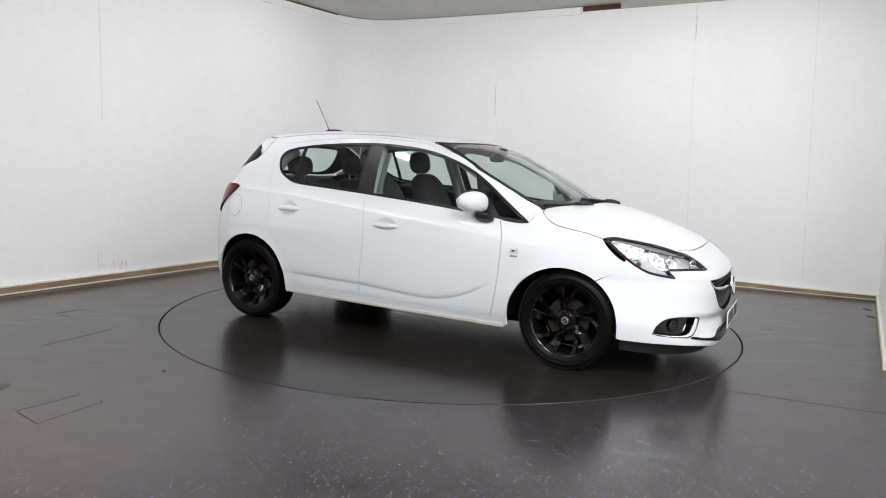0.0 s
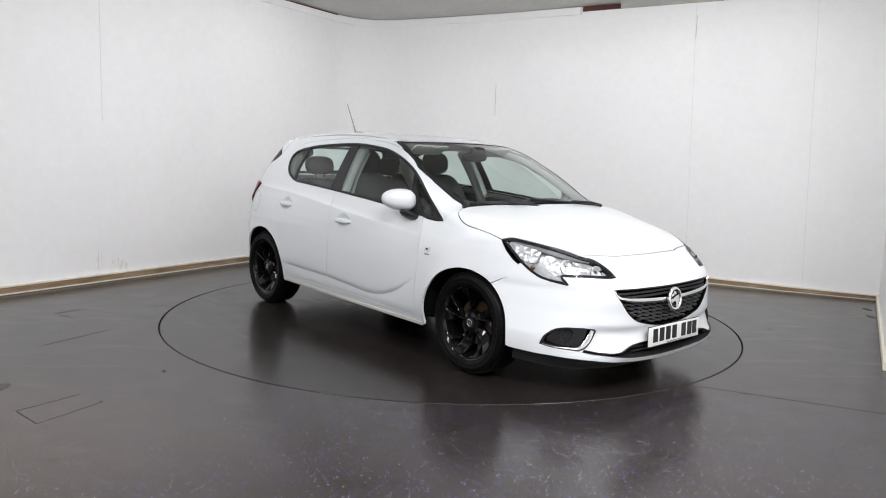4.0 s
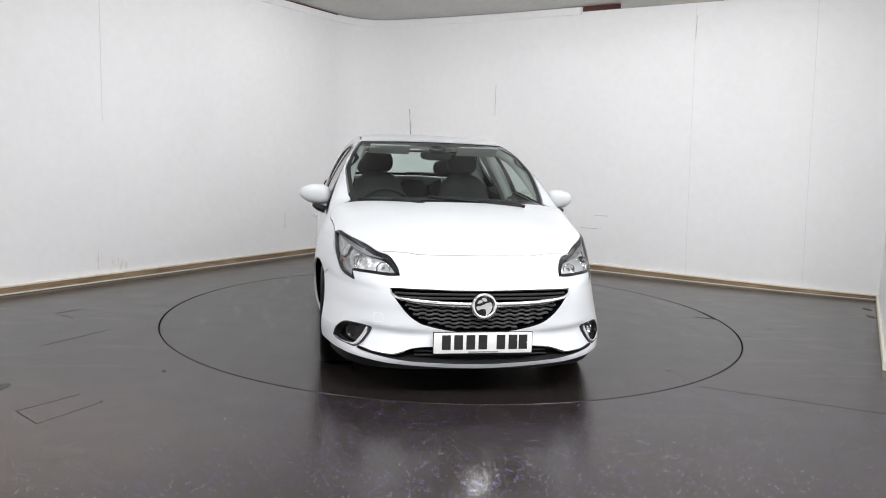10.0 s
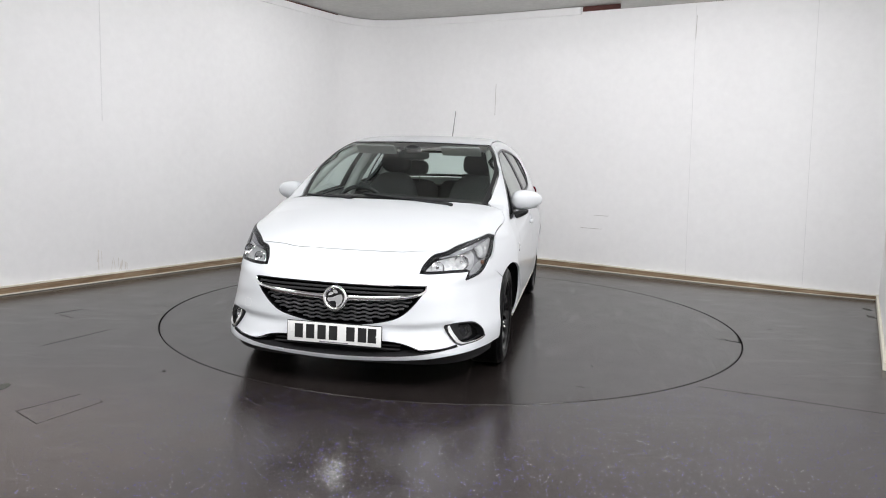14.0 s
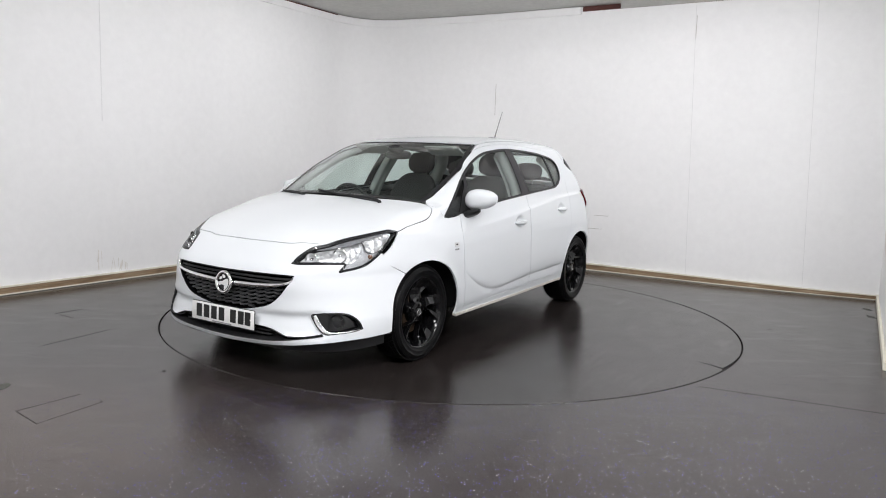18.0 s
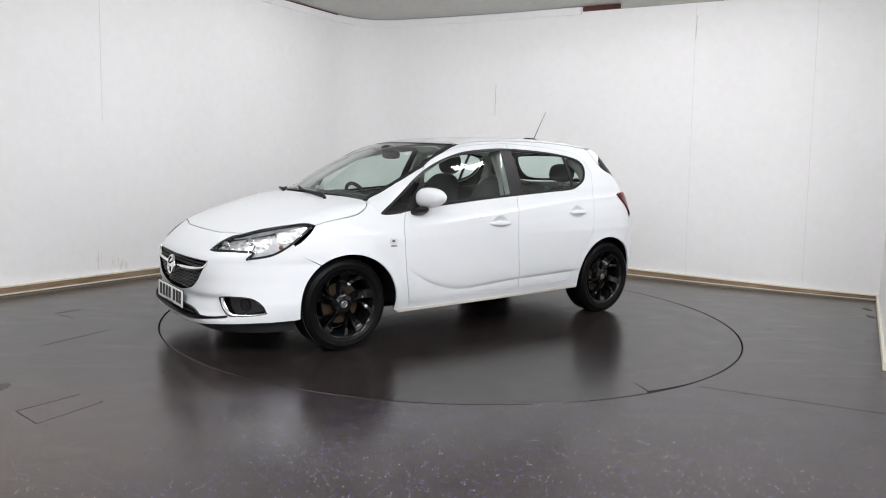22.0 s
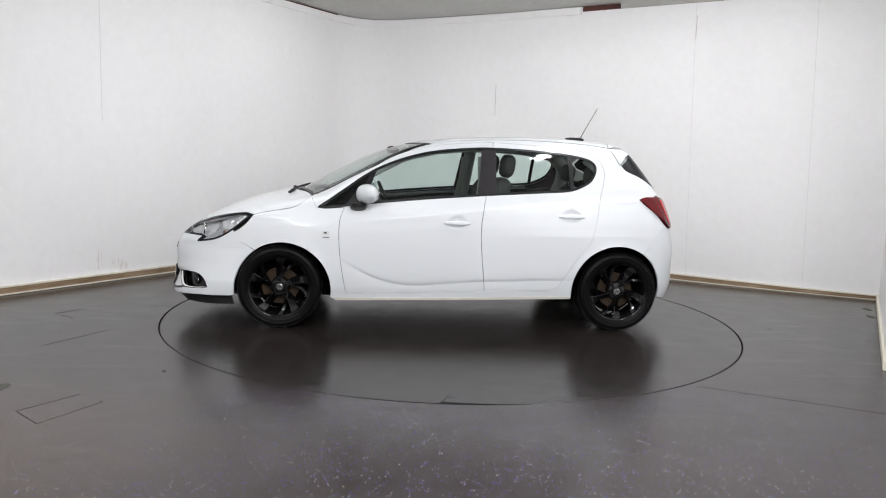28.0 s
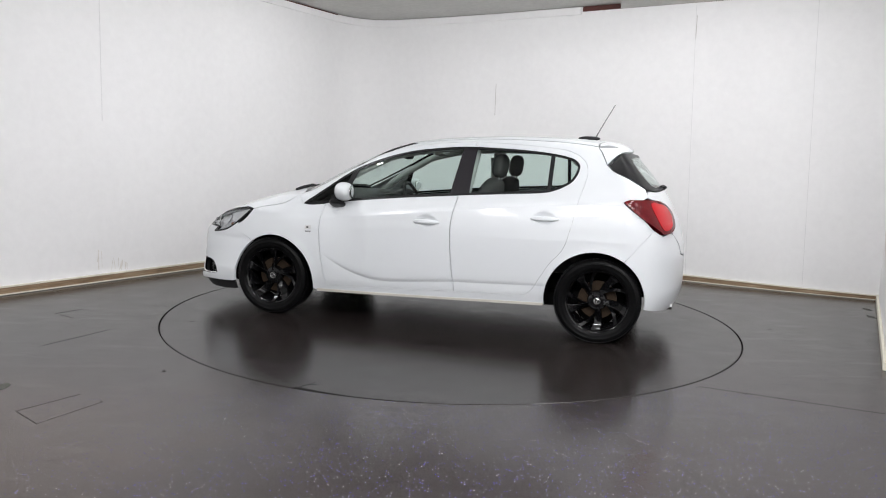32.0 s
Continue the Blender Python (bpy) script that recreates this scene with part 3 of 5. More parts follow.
def panel(name, view, outline, mat, parent, holes=(), label="", gap=0.0019, thick=0.012, out=0.0, side=1, h=0.022, push=None, extra=None):
    """A sheet of the car's skin within an outline, with folded edges. side -1 mirrors it to the car's right."""
    line = shrunk(np.asarray(outline, float), gap) if gap else np.asarray(outline, float)
    cuts = [np.asarray(q, float) for q in holes]
    v, f, rim = cut(line, cuts, h, extra)
    p = skin(view, v)
    n = slope(p)
    if push is not None:
        out = out + push(p)[:, None]
    p = p + n * out
    tri = p[f]
    face = np.cross(tri[:, 1] - tri[:, 0], tri[:, 2] - tri[:, 0])
    flip = (face * n[f[:, 0]]).sum(1) < 0
    f = np.where(flip[:, None], f[:, ::-1], f)
    if push is not None:
        fn = np.zeros_like(p)
        tri = p[f]
        face = np.cross(tri[:, 1] - tri[:, 0], tri[:, 2] - tri[:, 0])
        for k in range(3):
            np.add.at(fn, f[:, k], face)
        n = fn / (np.linalg.norm(fn, axis=1)[:, None] + 1e-12)
    verts, faces, normals = [tuple(q) for q in p], [tuple(int(i) for i in t) for t in f], [tuple(q) for q in n]
    if thick:
        fliprim = flip.mean() > 0.5
        for a, b in rim:
            k = len(verts)
            d = p[b] - p[a]
            m = 0.5 * (n[a] + n[b])
            w = np.cross(d, m)
            w = w / (np.linalg.norm(w) + 1e-12) * (-1 if fliprim else 1)
            verts += [tuple(p[a]), tuple(p[b]), tuple(p[b] - n[b] * thick), tuple(p[a] - n[a] * thick)]
            normals += [tuple(w)] * 4
            faces.append((k, k + 3, k + 2, k + 1) if not fliprim else (k, k + 1, k + 2, k + 3))
    if side < 0:
        verts, normals = [(x, -y, z) for x, y, z in verts], [(x, -y, z) for x, y, z in normals]
        faces = [t[::-1] for t in faces]
    mesh = bpy.data.meshes.new(name)
    mesh.from_pydata(verts, [], faces)
    mesh.update()
    mesh.shade_smooth()
    mesh.normals_split_custom_set_from_vertices(normals)
    return finish(new(name, mesh), mesh, mat, parent, label)


def strip(name, view, line, width, mat, parent, label="", out=0.003, thick=0.006, side=1, sink=0.0):
    """A bead of trim along an open line on the skin: a band of that width, standing out by its thickness."""
    line = np.asarray(line, float)
    t = np.gradient(line, axis=0)
    nrm = np.stack([-t[:, 1], t[:, 0]], -1)
    nrm /= np.linalg.norm(nrm, axis=1)[:, None]
    bm = bmesh.new()
    rows = []
    w = np.broadcast_to(np.asarray(width, float), (len(line),))[:, None]
    for k, lift in ((-0.5, -thick), (-0.5, 0.6), (-0.3, 1.0), (0.3, 1.0), (0.5, 0.6), (0.5, -thick)):
        p = skin(view, line + nrm * w * k)
        n = slope(p)
        p = p + n * (sink + (out * lift if lift > 0 else lift))
        rows.append([bm.verts.new((x, y * side, z)) for x, y, z in p])
    for a, b in zip(rows[:-1], rows[1:]):
        for i in range(len(line) - 1):
            bm.faces.new((a[i], a[i + 1], b[i + 1], b[i]))
    for i in (0, len(line) - 1):
        bm.faces.new([r[i] for r in rows])
    bmesh.ops.recalc_face_normals(bm, faces=bm.faces)
    return part(name, bm, mat, parent, label, smooth=True, angle=50)


# ---------------------------------------------------------------- the car
car = tagged(new("car"), "white five-door hatchback with black alloy wheels on the turntable", "car")
LINE = rounded

# outlines in side view (x, z)
DLO = LINE([(0.990, 0.880), (0.93, 0.876), (0.574, 0.920), (0.168, 0.962), (-0.237, 0.995), (-0.642, 1.024), (-0.845, 1.039), (-0.926, 1.060), (-1.024, 1.112),
            (-1.069, 1.174), (-1.079, 1.240), (-1.030, 1.286), (-0.851, 1.322), (-0.646, 1.340), (-0.439, 1.349), (-0.232, 1.351), (-0.024, 1.336), (0.183, 1.308),
            (0.388, 1.252), (0.552, 1.185), (0.673, 1.115), (0.791, 1.030), (0.909, 0.945), (0.985, 0.892)], sharp=(0,))
DOOR_FRONT = LINE([(0.800, 0.888), (0.700, 1.040), (0.620, 1.120), (0.594, 1.158), (0.548, 1.209), (0.385, 1.290), (0.186, 1.344), (-0.050, 1.375), (-0.305, 1.392),
                   (-0.270, 1.20), (-0.229, 0.995), (-0.193, 0.788), (-0.200, 0.586), (-0.233, 0.298), (0.20, 0.283), (0.735, 0.268), (0.775, 0.290),
                   (0.809, 0.429), (0.832, 0.633), (0.830, 0.793)], sharp=(0, 2, 8, 13, 14))
DOOR_REAR = LINE([(-0.305, 1.391), (-0.647, 1.377), (-0.945, 1.350), (-1.052, 1.318), (-1.115, 1.268), (-1.138, 1.190), (-1.122, 1.10), (-1.096, 1.015), (-1.053, 0.815),
                  (-1.007, 0.660), (-0.915, 0.546), (-0.838, 0.420), (-0.790, 0.345), (-0.735, 0.314), (-0.650, 0.308), (-0.233, 0.298), (-0.200, 0.586), (-0.193, 0.788),
                  (-0.229, 0.995), (-0.270, 1.20)], sharp=(0, 15, 14))


def arch(cx, cz, r):
    return np.array([(cx + r * math.cos(a), cz + r * math.sin(a)) for a in np.linspace(0, 2 * math.pi, 96, endpoint=False)])


ARCH_FRONT, ARCH_REAR = arch(1.232, 0.284, 0.346), arch(-1.232, 0.303, 0.347)
PILLAR_LINE = [(1.045, 0.956), (0.93, 1.007), (0.80, 1.077), (0.66, 1.151), (0.52, 1.220), (0.40, 1.279), (0.25, 1.342), (0.10, 1.378), (-0.10, 1.398), (-0.35, 1.411),
               (-0.60, 1.413), (-0.90, 1.404), (-1.10, 1.388), (-1.195, 1.374)]
BODY_SIDE = LINE(PILLAR_LINE + [(-1.225, 1.330), (-1.262, 1.252), (-1.312, 1.207), (-1.420, 1.157), (-1.535, 1.090), (-1.560, 1.035), (-1.520, 1.016), (-1.440, 1.015), (-1.392, 0.998),
                                (-1.440, 0.955), (-1.530, 0.890), (-1.611, 0.810), (-1.530, 0.715), (-1.440, 0.612), (-1.20, 0.26), (-0.88, 0.255), (0.0, 0.236), (0.86, 0.222), (0.86, 0.262),
                                (0.80, 0.30), (0.82, 0.43), (0.84, 0.63), (0.84, 0.79), (0.81, 0.885), (0.94, 0.873), (1.0, 0.878), (1.02, 0.92)],
                 sharp=(0, 13, 15, 18, 19, 22, 25, 27, 28, 29, 30, 31, 36, 38))
WING = LINE([(1.040, 0.963), (1.11, 0.905), (1.17, 0.875), (1.25, 0.858), (1.36, 0.838), (1.447, 0.815), (1.485, 0.765), (1.540, 0.715), (1.585, 0.685), (1.600, 0.650), (1.425, 0.566),
             (1.30, 0.40), (0.86, 0.222), (0.775, 0.250), (0.809, 0.429), (0.832, 0.633), (0.830, 0.793), (0.800, 0.888), (0.93, 0.876), (0.995, 0.881), (1.02, 0.925)],
            sharp=(0, 5, 9, 10, 11, 12, 13, 17, 19))
SILL_LINE = LINE([(0.86, 0.236), (0.0, 0.247), (-0.89, 0.268), (-0.88, 0.245), (0.0, 0.226), (0.86, 0.212)], sharp=(0, 2, 3, 5))
# outlines in front view (degrees from straight ahead, z)
HEADLAMP = LINE(degrees_z([(25.3, 0.648), (27.0, 0.688), (31.1, 0.735), (36.0, 0.754), (42.0, 0.783), (50.0, 0.808), (56.0, 0.822), (61.0, 0.829), (65.2, 0.818), (62.0, 0.776),
                           (58.8, 0.731), (54.8, 0.678), (49.2, 0.628), (41.0, 0.602), (40.6, 0.610), (42.4, 0.646), (35.0, 0.649), (28.0, 0.645)]), 0.008, sharp=(0, 8, 13, 15))
GRILLE = LINE(degrees_z(mirrored([(0, 0.584), (10, 0.586), (20, 0.589), (27.2, 0.589), (27.0, 0.573), (25.5, 0.535), (21.6, 0.450), (17.4, 0.403), (7.7, 0.368), (0, 0.364)])), 0.008, sharp=(3, 14))
INTAKE = LINE(degrees_z(mirrored([(0, 0.294), (14.0, 0.295), (20.0, 0.287), (25.2, 0.256), (31.5, 0.261), (36.0, 0.274), (36.5, 0.262), (31.0, 0.247), (19.0, 0.214), (0, 0.197)])), 0.008, sharp=(3, 5, 6, 11, 12, 14))
FOG = LINE(degrees_z([(48.8, 0.284), (47.3, 0.335), (43.5, 0.377), (37.0, 0.387), (33.0, 0.382), (32.6, 0.370), (35.5, 0.286), (37.6, 0.265), (45.5, 0.273)]), 0.008, sharp=(0, 4, 7))


def around(line, view):
    """A side outline carried over to the front or rear view."""
    q = skin("side", line)
    c, sg = (1.1, 1) if view == "front" else (-1.0, -1)
    return np.stack([np.arctan2(q[:, 1], sg * (q[:, 0] - c)), q[:, 2]], -1)


def lower_arch(line):
    return np.stack([line[:, 0], np.maximum(line[:, 1], 0.16)], -1)


ARCH_F2, ARCH_R2 = around(lower_arch(ARCH_FRONT), "front"), around(lower_arch(ARCH_REAR), "rear")
BUMPER = LINE(degrees_z(mirrored([(0, 0.742), (10, 0.743), (21.9, 0.744), (26.4, 0.751), (36.0, 0.755), (41.0, 0.72), (50, 0.675), (56.8, 0.700), (58.0, 0.645), (69.5, 0.552), (74.0, 0.50),
                                  (70.0, 0.30), (58.5, 0.235), (50.0, 0.228), (44.0, 0.226), (33.0, 0.214), (26.0, 0.200), (11.6, 0.178), (0, 0.170)])), 0.012, sharp=(4, 8, 9, 12, 24, 27, 28, 32))
SPLITTER = LINE(degrees_z(mirrored([(0, 0.180), (12, 0.190), (26, 0.212), (44, 0.236), (58.0, 0.250), (58.5, 0.158), (48, 0.144), (30, 0.134), (0, 0.128)])), 0.012, sharp=(4, 5, 12, 11))
TAIL_LAMP = LINE(degrees_z([(63.0, 0.993), (60.3, 1.011), (49.5, 1.009), (41.0, 0.992), (33.5, 0.960), (30.0, 0.910), (31.5, 0.835), (38.0, 0.790), (45.8, 0.780), (50.5, 0.828), (56.8, 0.898)]), 0.010, sharp=(0, 8))
SEAM = np.degrees(around(np.array([(-1.607, 0.812), (-1.530, 0.718), (-1.440, 0.614)]), "rear")[:, 0])
REAR_BUMPER = LINE(degrees_z(mirrored([(0, 0.60), (25, 0.62), (29, 0.70), (37, 0.780), (45.8, 0.772), (SEAM[0], 0.812), (SEAM[1], 0.718), (SEAM[2], 0.614), (66.0, 0.50), (60.0, 0.30), (53.0, 0.260), (40, 0.235), (20, 0.22), (0, 0.22)])),
                   sharp=(4, 5, 7, 9, 17, 19, 21, 22))
TAILGATE = LINE(degrees_z(mirrored([(0, 1.075), (20, 1.075), (40, 1.068), (49.0, 1.075), (51.5, 1.035), (48, 1.018), (40, 1.005), (32, 0.970), (27, 0.91), (29, 0.83), (35.5, 0.785), (28, 0.70), (24, 0.625), (0, 0.605)])), sharp=(3, 4, 21, 22))
REAR_GLASS = LINE(degrees_z(mirrored([(0, 1.335), (25, 1.337), (45, 1.338), (58, 1.336), (67.0, 1.249), (65.5, 1.208), (59.2, 1.166), (49.0, 1.086), (40, 1.074), (20, 1.080), (0, 1.080)])), sharp=(3, 4, 7, 12, 15, 16))

# lines shared by the flank and the top
pillar = skin("side", LINE(PILLAR_LINE, closed=False))
px, py = pillar[:, 0], pillar[:, 1]


def pillar_y(x):
    return np.interp(x, px[::-1], py[::-1])


hood = skin("side", LINE([(1.040, 0.963), (1.11, 0.905), (1.17, 0.875), (1.25, 0.858), (1.36, 0.838), (1.447, 0.815)], closed=False))
brow = skin("front", LINE(degrees_z([(65.2, 0.818), (61.0, 0.829), (56.0, 0.822), (50.0, 0.808), (42.0, 0.783), (36.0, 0.754)]), closed=False))
lip = skin("front", LINE(degrees_z([(36.0, 0.755), (26.4, 0.751), (21.9, 0.744), (10, 0.743), (0, 0.742)]), closed=False))
rear_edge = LINE([(1.218, 0), (1.200, 0.22), (1.150, 0.38), (1.085, 0.54), (1.045, float(hood[0, 1]) - 0.01)], closed=False)
half = [tuple(p) for p in rear_edge] + [(p[0], p[1]) for p in (*hood[1:], *brow[2:], *lip[1:])]
BONNET = np.array(mirrored_top(half))
ws_top = [(0.315, 0), (0.30, 0.2), (0.262, 0.38), (0.215, 0.5)]
ws_side = [(x, float(pillar_y(x)) - 0.004) for x in (0.17, 0.3, 0.45, 0.6, 0.75, 0.9, 1.0, 1.04)]
WINDSCREEN = LINE(mirrored_top(ws_top + ws_side + [(1.10, 0.45), (1.155, 0.25), (1.175, 0)]), sharp=(3, 4, 11))
roof_side = [(x, float(pillar_y(x)) - 0.003) for x in (0.165, 0.0, -0.2, -0.4, -0.6, -0.8, -1.0, -1.12, -1.193)]
ROOF = LINE(mirrored_top([(0.310, 0), (0.295, 0.2), (0.257, 0.38), (0.210, 0.5)] + roof_side + [(-1.218, 0.38), (-1.233, 0.2), (-1.238, 0)]), sharp=(3, 4, 12))
SPOILER = LINE(mirrored_top([(-1.245, 0), (-1.24, 0.2), (-1.225, 0.38), (-1.200, float(pillar_y(-1.195)) - 0.004), (-1.31, 0.52), (-1.385, 0.48), (-1.425, 0.3), (-1.435, 0)]), sharp=(3, 4, 5))

xs = np.arange(-1.5, 0.95, 0.010)
CREASES = np.concatenate([np.stack([xs, line(xs) + d], -1) for line, ds in ((swoop_line, (0.009, 0.003, -0.001, -0.006)), (crease_line, (0.008, 0.002, -0.002, -0.010))) for d in ds])
HANDLES = ((-0.012, 0.797), (-0.866, 0.858))
gx, gz = np.meshgrid(np.arange(-0.075, 0.0751, 0.0075), np.arange(-0.045, 0.0451, 0.0075))
DOOR_POINTS = np.concatenate([CREASES] + [np.stack([gx.ravel() + hx, gz.ravel() + hz + 0.006], -1) for hx, hz in HANDLES])


# painted sheets
panel("bonnet", "top", BONNET, WHITE, car, gap=0.0024)
panel("roof", "top", ROOF, WHITE, car)
spoiler = panel("roof_spoiler", "top", SPOILER, WHITE, car, thick=0.03)
CHEEK = LINE([(-1.198, 1.372), (-1.228, 1.330), (-1.266, 1.252), (-1.330, 1.318), (-1.385, 1.348), (-1.36, 1.372), (-1.29, 1.372)], sharp=(0, 2, 4))


def chin(p):
    """The bumper's lower middle lies back behind a crease that runs out to the fog lights."""
    a = np.degrees(np.arctan2(np.abs(p[:, 1]), p[:, 0] - 1.1))
    brow = 0.366 + 0.016 * np.clip((a - 20) / 13, 0, 1)
    step = 1 / (1 + np.exp(-(brow - p[:, 2]) / 0.006)) / (1 + np.exp(-(p[:, 2] - 0.255) / 0.012))
    return -0.020 * step / (1 + np.exp((a - 36) / 1.5)) * np.clip((a - 8) / 14, 0.35, 1)


panel("front_bumper", "front", BUMPER, WHITE, car, holes=[GRILLE, INTAKE, FOG, FOG * [-1, 1], HEADLAMP, HEADLAMP * [-1, 1], ARCH_F2, ARCH_F2 * [-1, 1]], h=0.014, thick=0.02, push=chin)
panel("splitter", "front", SPLITTER, PLASTIC, car, out=-0.030, label="black plastic lower lip")
panel("rear_bumper", "rear", REAR_BUMPER, WHITE, car, holes=[ARCH_R2, ARCH_R2 * [-1, 1]])
panel("tailgate", "rear", TAILGATE, WHITE, car)
panel("rear_window", "rear", REAR_GLASS, PANE, car, thick=0, out=-0.004, h=0.04)
CLEAR = LINE(degrees_z(mirrored([(0, 1.315), (25, 1.315), (44, 1.310), (50, 1.29), (46, 1.16), (40, 1.105), (20, 1.105), (0, 1.105)])), sharp=())
panel("rear_window_border", "rear", REAR_GLASS, TRIM, car, holes=[CLEAR], thick=0.004, out=-0.002, h=0.04, label="black border of the rear window")
for s in (1, -1):
    panel("spoiler_cheek", "side", CHEEK, WHITE, spoiler, side=s)
    panel("front_wing", "side", WING, WHITE, car, holes=[ARCH_FRONT, DLO], side=s)
    panel("body_side", "side", BODY_SIDE, WHITE, car, holes=[ARCH_REAR, ARCH_FRONT, DLO, DOOR_FRONT, DOOR_REAR, WING], side=s, extra=CREASES, label="white pillars, roof rail and rear quarter panel")
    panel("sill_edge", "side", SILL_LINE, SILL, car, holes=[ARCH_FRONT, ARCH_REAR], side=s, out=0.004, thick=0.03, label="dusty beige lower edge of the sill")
    for nm, line in (("front_door", DOOR_FRONT), ("rear_door", DOOR_REAR)):
        panel(nm, "side", line, WHITE, car, holes=[DLO], side=s, h=0.017, extra=DOOR_POINTS)
    # backing sheets behind the gaps, with the gaps' shade put into their colour
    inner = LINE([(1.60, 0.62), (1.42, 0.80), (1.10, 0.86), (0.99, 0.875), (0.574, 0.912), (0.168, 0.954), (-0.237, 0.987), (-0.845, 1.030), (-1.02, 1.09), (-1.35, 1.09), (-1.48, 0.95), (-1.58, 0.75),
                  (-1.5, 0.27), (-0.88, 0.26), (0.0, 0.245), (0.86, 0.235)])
    panel("inner_shell", "side", inner, DARK, car, holes=[ARCH_FRONT, ARCH_REAR], side=s, out=-0.022, thick=0, gap=0, h=0.05, label="inner sheet coloured near black for the shade in the panel gaps")
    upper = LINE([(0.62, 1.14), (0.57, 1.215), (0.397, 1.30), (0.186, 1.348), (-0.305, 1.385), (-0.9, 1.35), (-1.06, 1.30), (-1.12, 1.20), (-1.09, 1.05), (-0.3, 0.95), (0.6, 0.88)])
    panel("door_frame", "side", upper, DARK, car, holes=[DLO], side=s, out=-0.016, thick=0, gap=0, h=0.05, label="inner door frame coloured near black for the shade in its gap")


def clip_x(line, lo_line, hi_line):
    """The part of an outline between two slanted uprights, each (x at z=0.9, x at z=1.35)."""
    out = []
    for x, z in line:
        f = (z - 0.9) / 0.45
        lo, hi = lo_line[0] + (lo_line[1] - lo_line[0]) * f, hi_line[0] + (hi_line[1] - hi_line[0]) * f
        out.append((min(max(x, lo), hi), z))
    keep = [out[0]]
    for q in out[1:]:
        if abs(q[0] - keep[-1][0]) + abs(q[1] - keep[-1][1]) > 1e-4:
            keep.append(q)
    return np.array(keep)


OPENING = shrunk(DLO, 0.006)
UPRIGHTS = [(1.2, 1.2), (0.715, 0.535), (0.675, 0.495), (-0.150, -0.215), (-0.300, -0.318), (-0.862, -0.868), (-0.892, -0.898), (-1.3, -1.3)]
for s in (1, -1):
    u = UPRIGHTS
    panel("quarter_glass", "side", clip_x(OPENING, u[1], u[0]), DARKENED_PANE, car, side=s, gap=0, thick=0, out=-0.006, h=0.05)
    panel("front_door_glass", "side", clip_x(OPENING, u[3], u[2]), PANE, car, side=s, gap=0, thick=0, out=-0.006, h=0.05)
    panel("rear_door_glass", "side", clip_x(OPENING, u[5], u[4]), PANE, car, side=s, gap=0, thick=0, out=-0.006, h=0.05)
    panel("rear_quarter_glass", "side", clip_x(OPENING, u[7], u[6]), PANE, car, side=s, gap=0, thick=0, out=-0.006, h=0.05)
    panel("centre_pillar_film", "side", clip_x(OPENING, u[4], u[3]), PILLAR, car, side=s, gap=0, thick=0.004, out=-0.002, h=0.05, label="satin black film on the centre pillar")
    panel("window_divider", "side", clip_x(OPENING, u[2], u[1]), TRIM, car, side=s, gap=0, thick=0.006, out=-0.001)
    panel("window_divider", "side", clip_x(OPENING, u[6], u[5]), TRIM, car, side=s, gap=0, thick=0.006, out=-0.001)
    panel("window_seal", "side", shrunk(DLO, 0.001), TRIM, car, holes=[shrunk(DLO, 0.017)], side=s, gap=0, thick=0.006, out=0.001, label="black rubber seal round the side windows")
inner_ws = shrunk(WINDSCREEN, 0.028)
panel("windscreen", "top", WINDSCREEN, SCREEN, car, thick=0, out=-0.004, h=0.04)
panel("windscreen_surround", "top", WINDSCREEN, TRIM, car, holes=[inner_ws], thick=0.004, out=-0.002, label="black border of the windscreen")
COWL = LINE(mirrored_top([(1.10, 0), (1.09, 0.25), (1.04, 0.45), (0.99, 0.62), (1.04, 0.672), (1.075, 0.660), (1.11, 0.60), (1.185, 0.45), (1.235, 0.25), (1.255, 0)]))
panel("scuttle", "top", COWL, PLASTIC, car, thick=0.02, out=-0.014, gap=0, label="black plastic grille under the windscreen")
bm = bmesh.new()
box((3.3, 1.25, 0.10), (0.15, 0, 0.26), 0.02, bm)
box((1.0, 1.0, 0.12), (-1.25, 0, 0.36), 0.02, bm)
part("underbody", bm, DARK, car)

# wheel wells
for cx, cz, r in ((1.232, 0.284, 0.352), (-1.232, 0.303, 0.352)):
    for s in (1, -1):
        bm = bmesh.new()
        n, rows = 33, []
        edge_line = skin("side", np.array([(cx + r * math.cos(a), cz + r * math.sin(a)) for a in np.linspace(-0.02, math.pi + 0.02, n)]))
        for depth, rr in ((0.012, 1.0), (0.25, 1.0), (0.42, 0.98), (0.45, 0.1)):
            rows.append([bm.verts.new((cx + (q[0] - cx) * rr, s * max(q[1] - depth, 0.40), cz + (q[2] - cz) * rr)) for q in edge_line])
        for a, b in zip(rows[:-1], rows[1:]):
            for i in range(n - 1):
                bm.faces.new((a[i], a[i + 1], b[i + 1], b[i]))
        part("wheel_arch_liner", bm, DARK, car, "dark wheel arch liner", smooth=True)


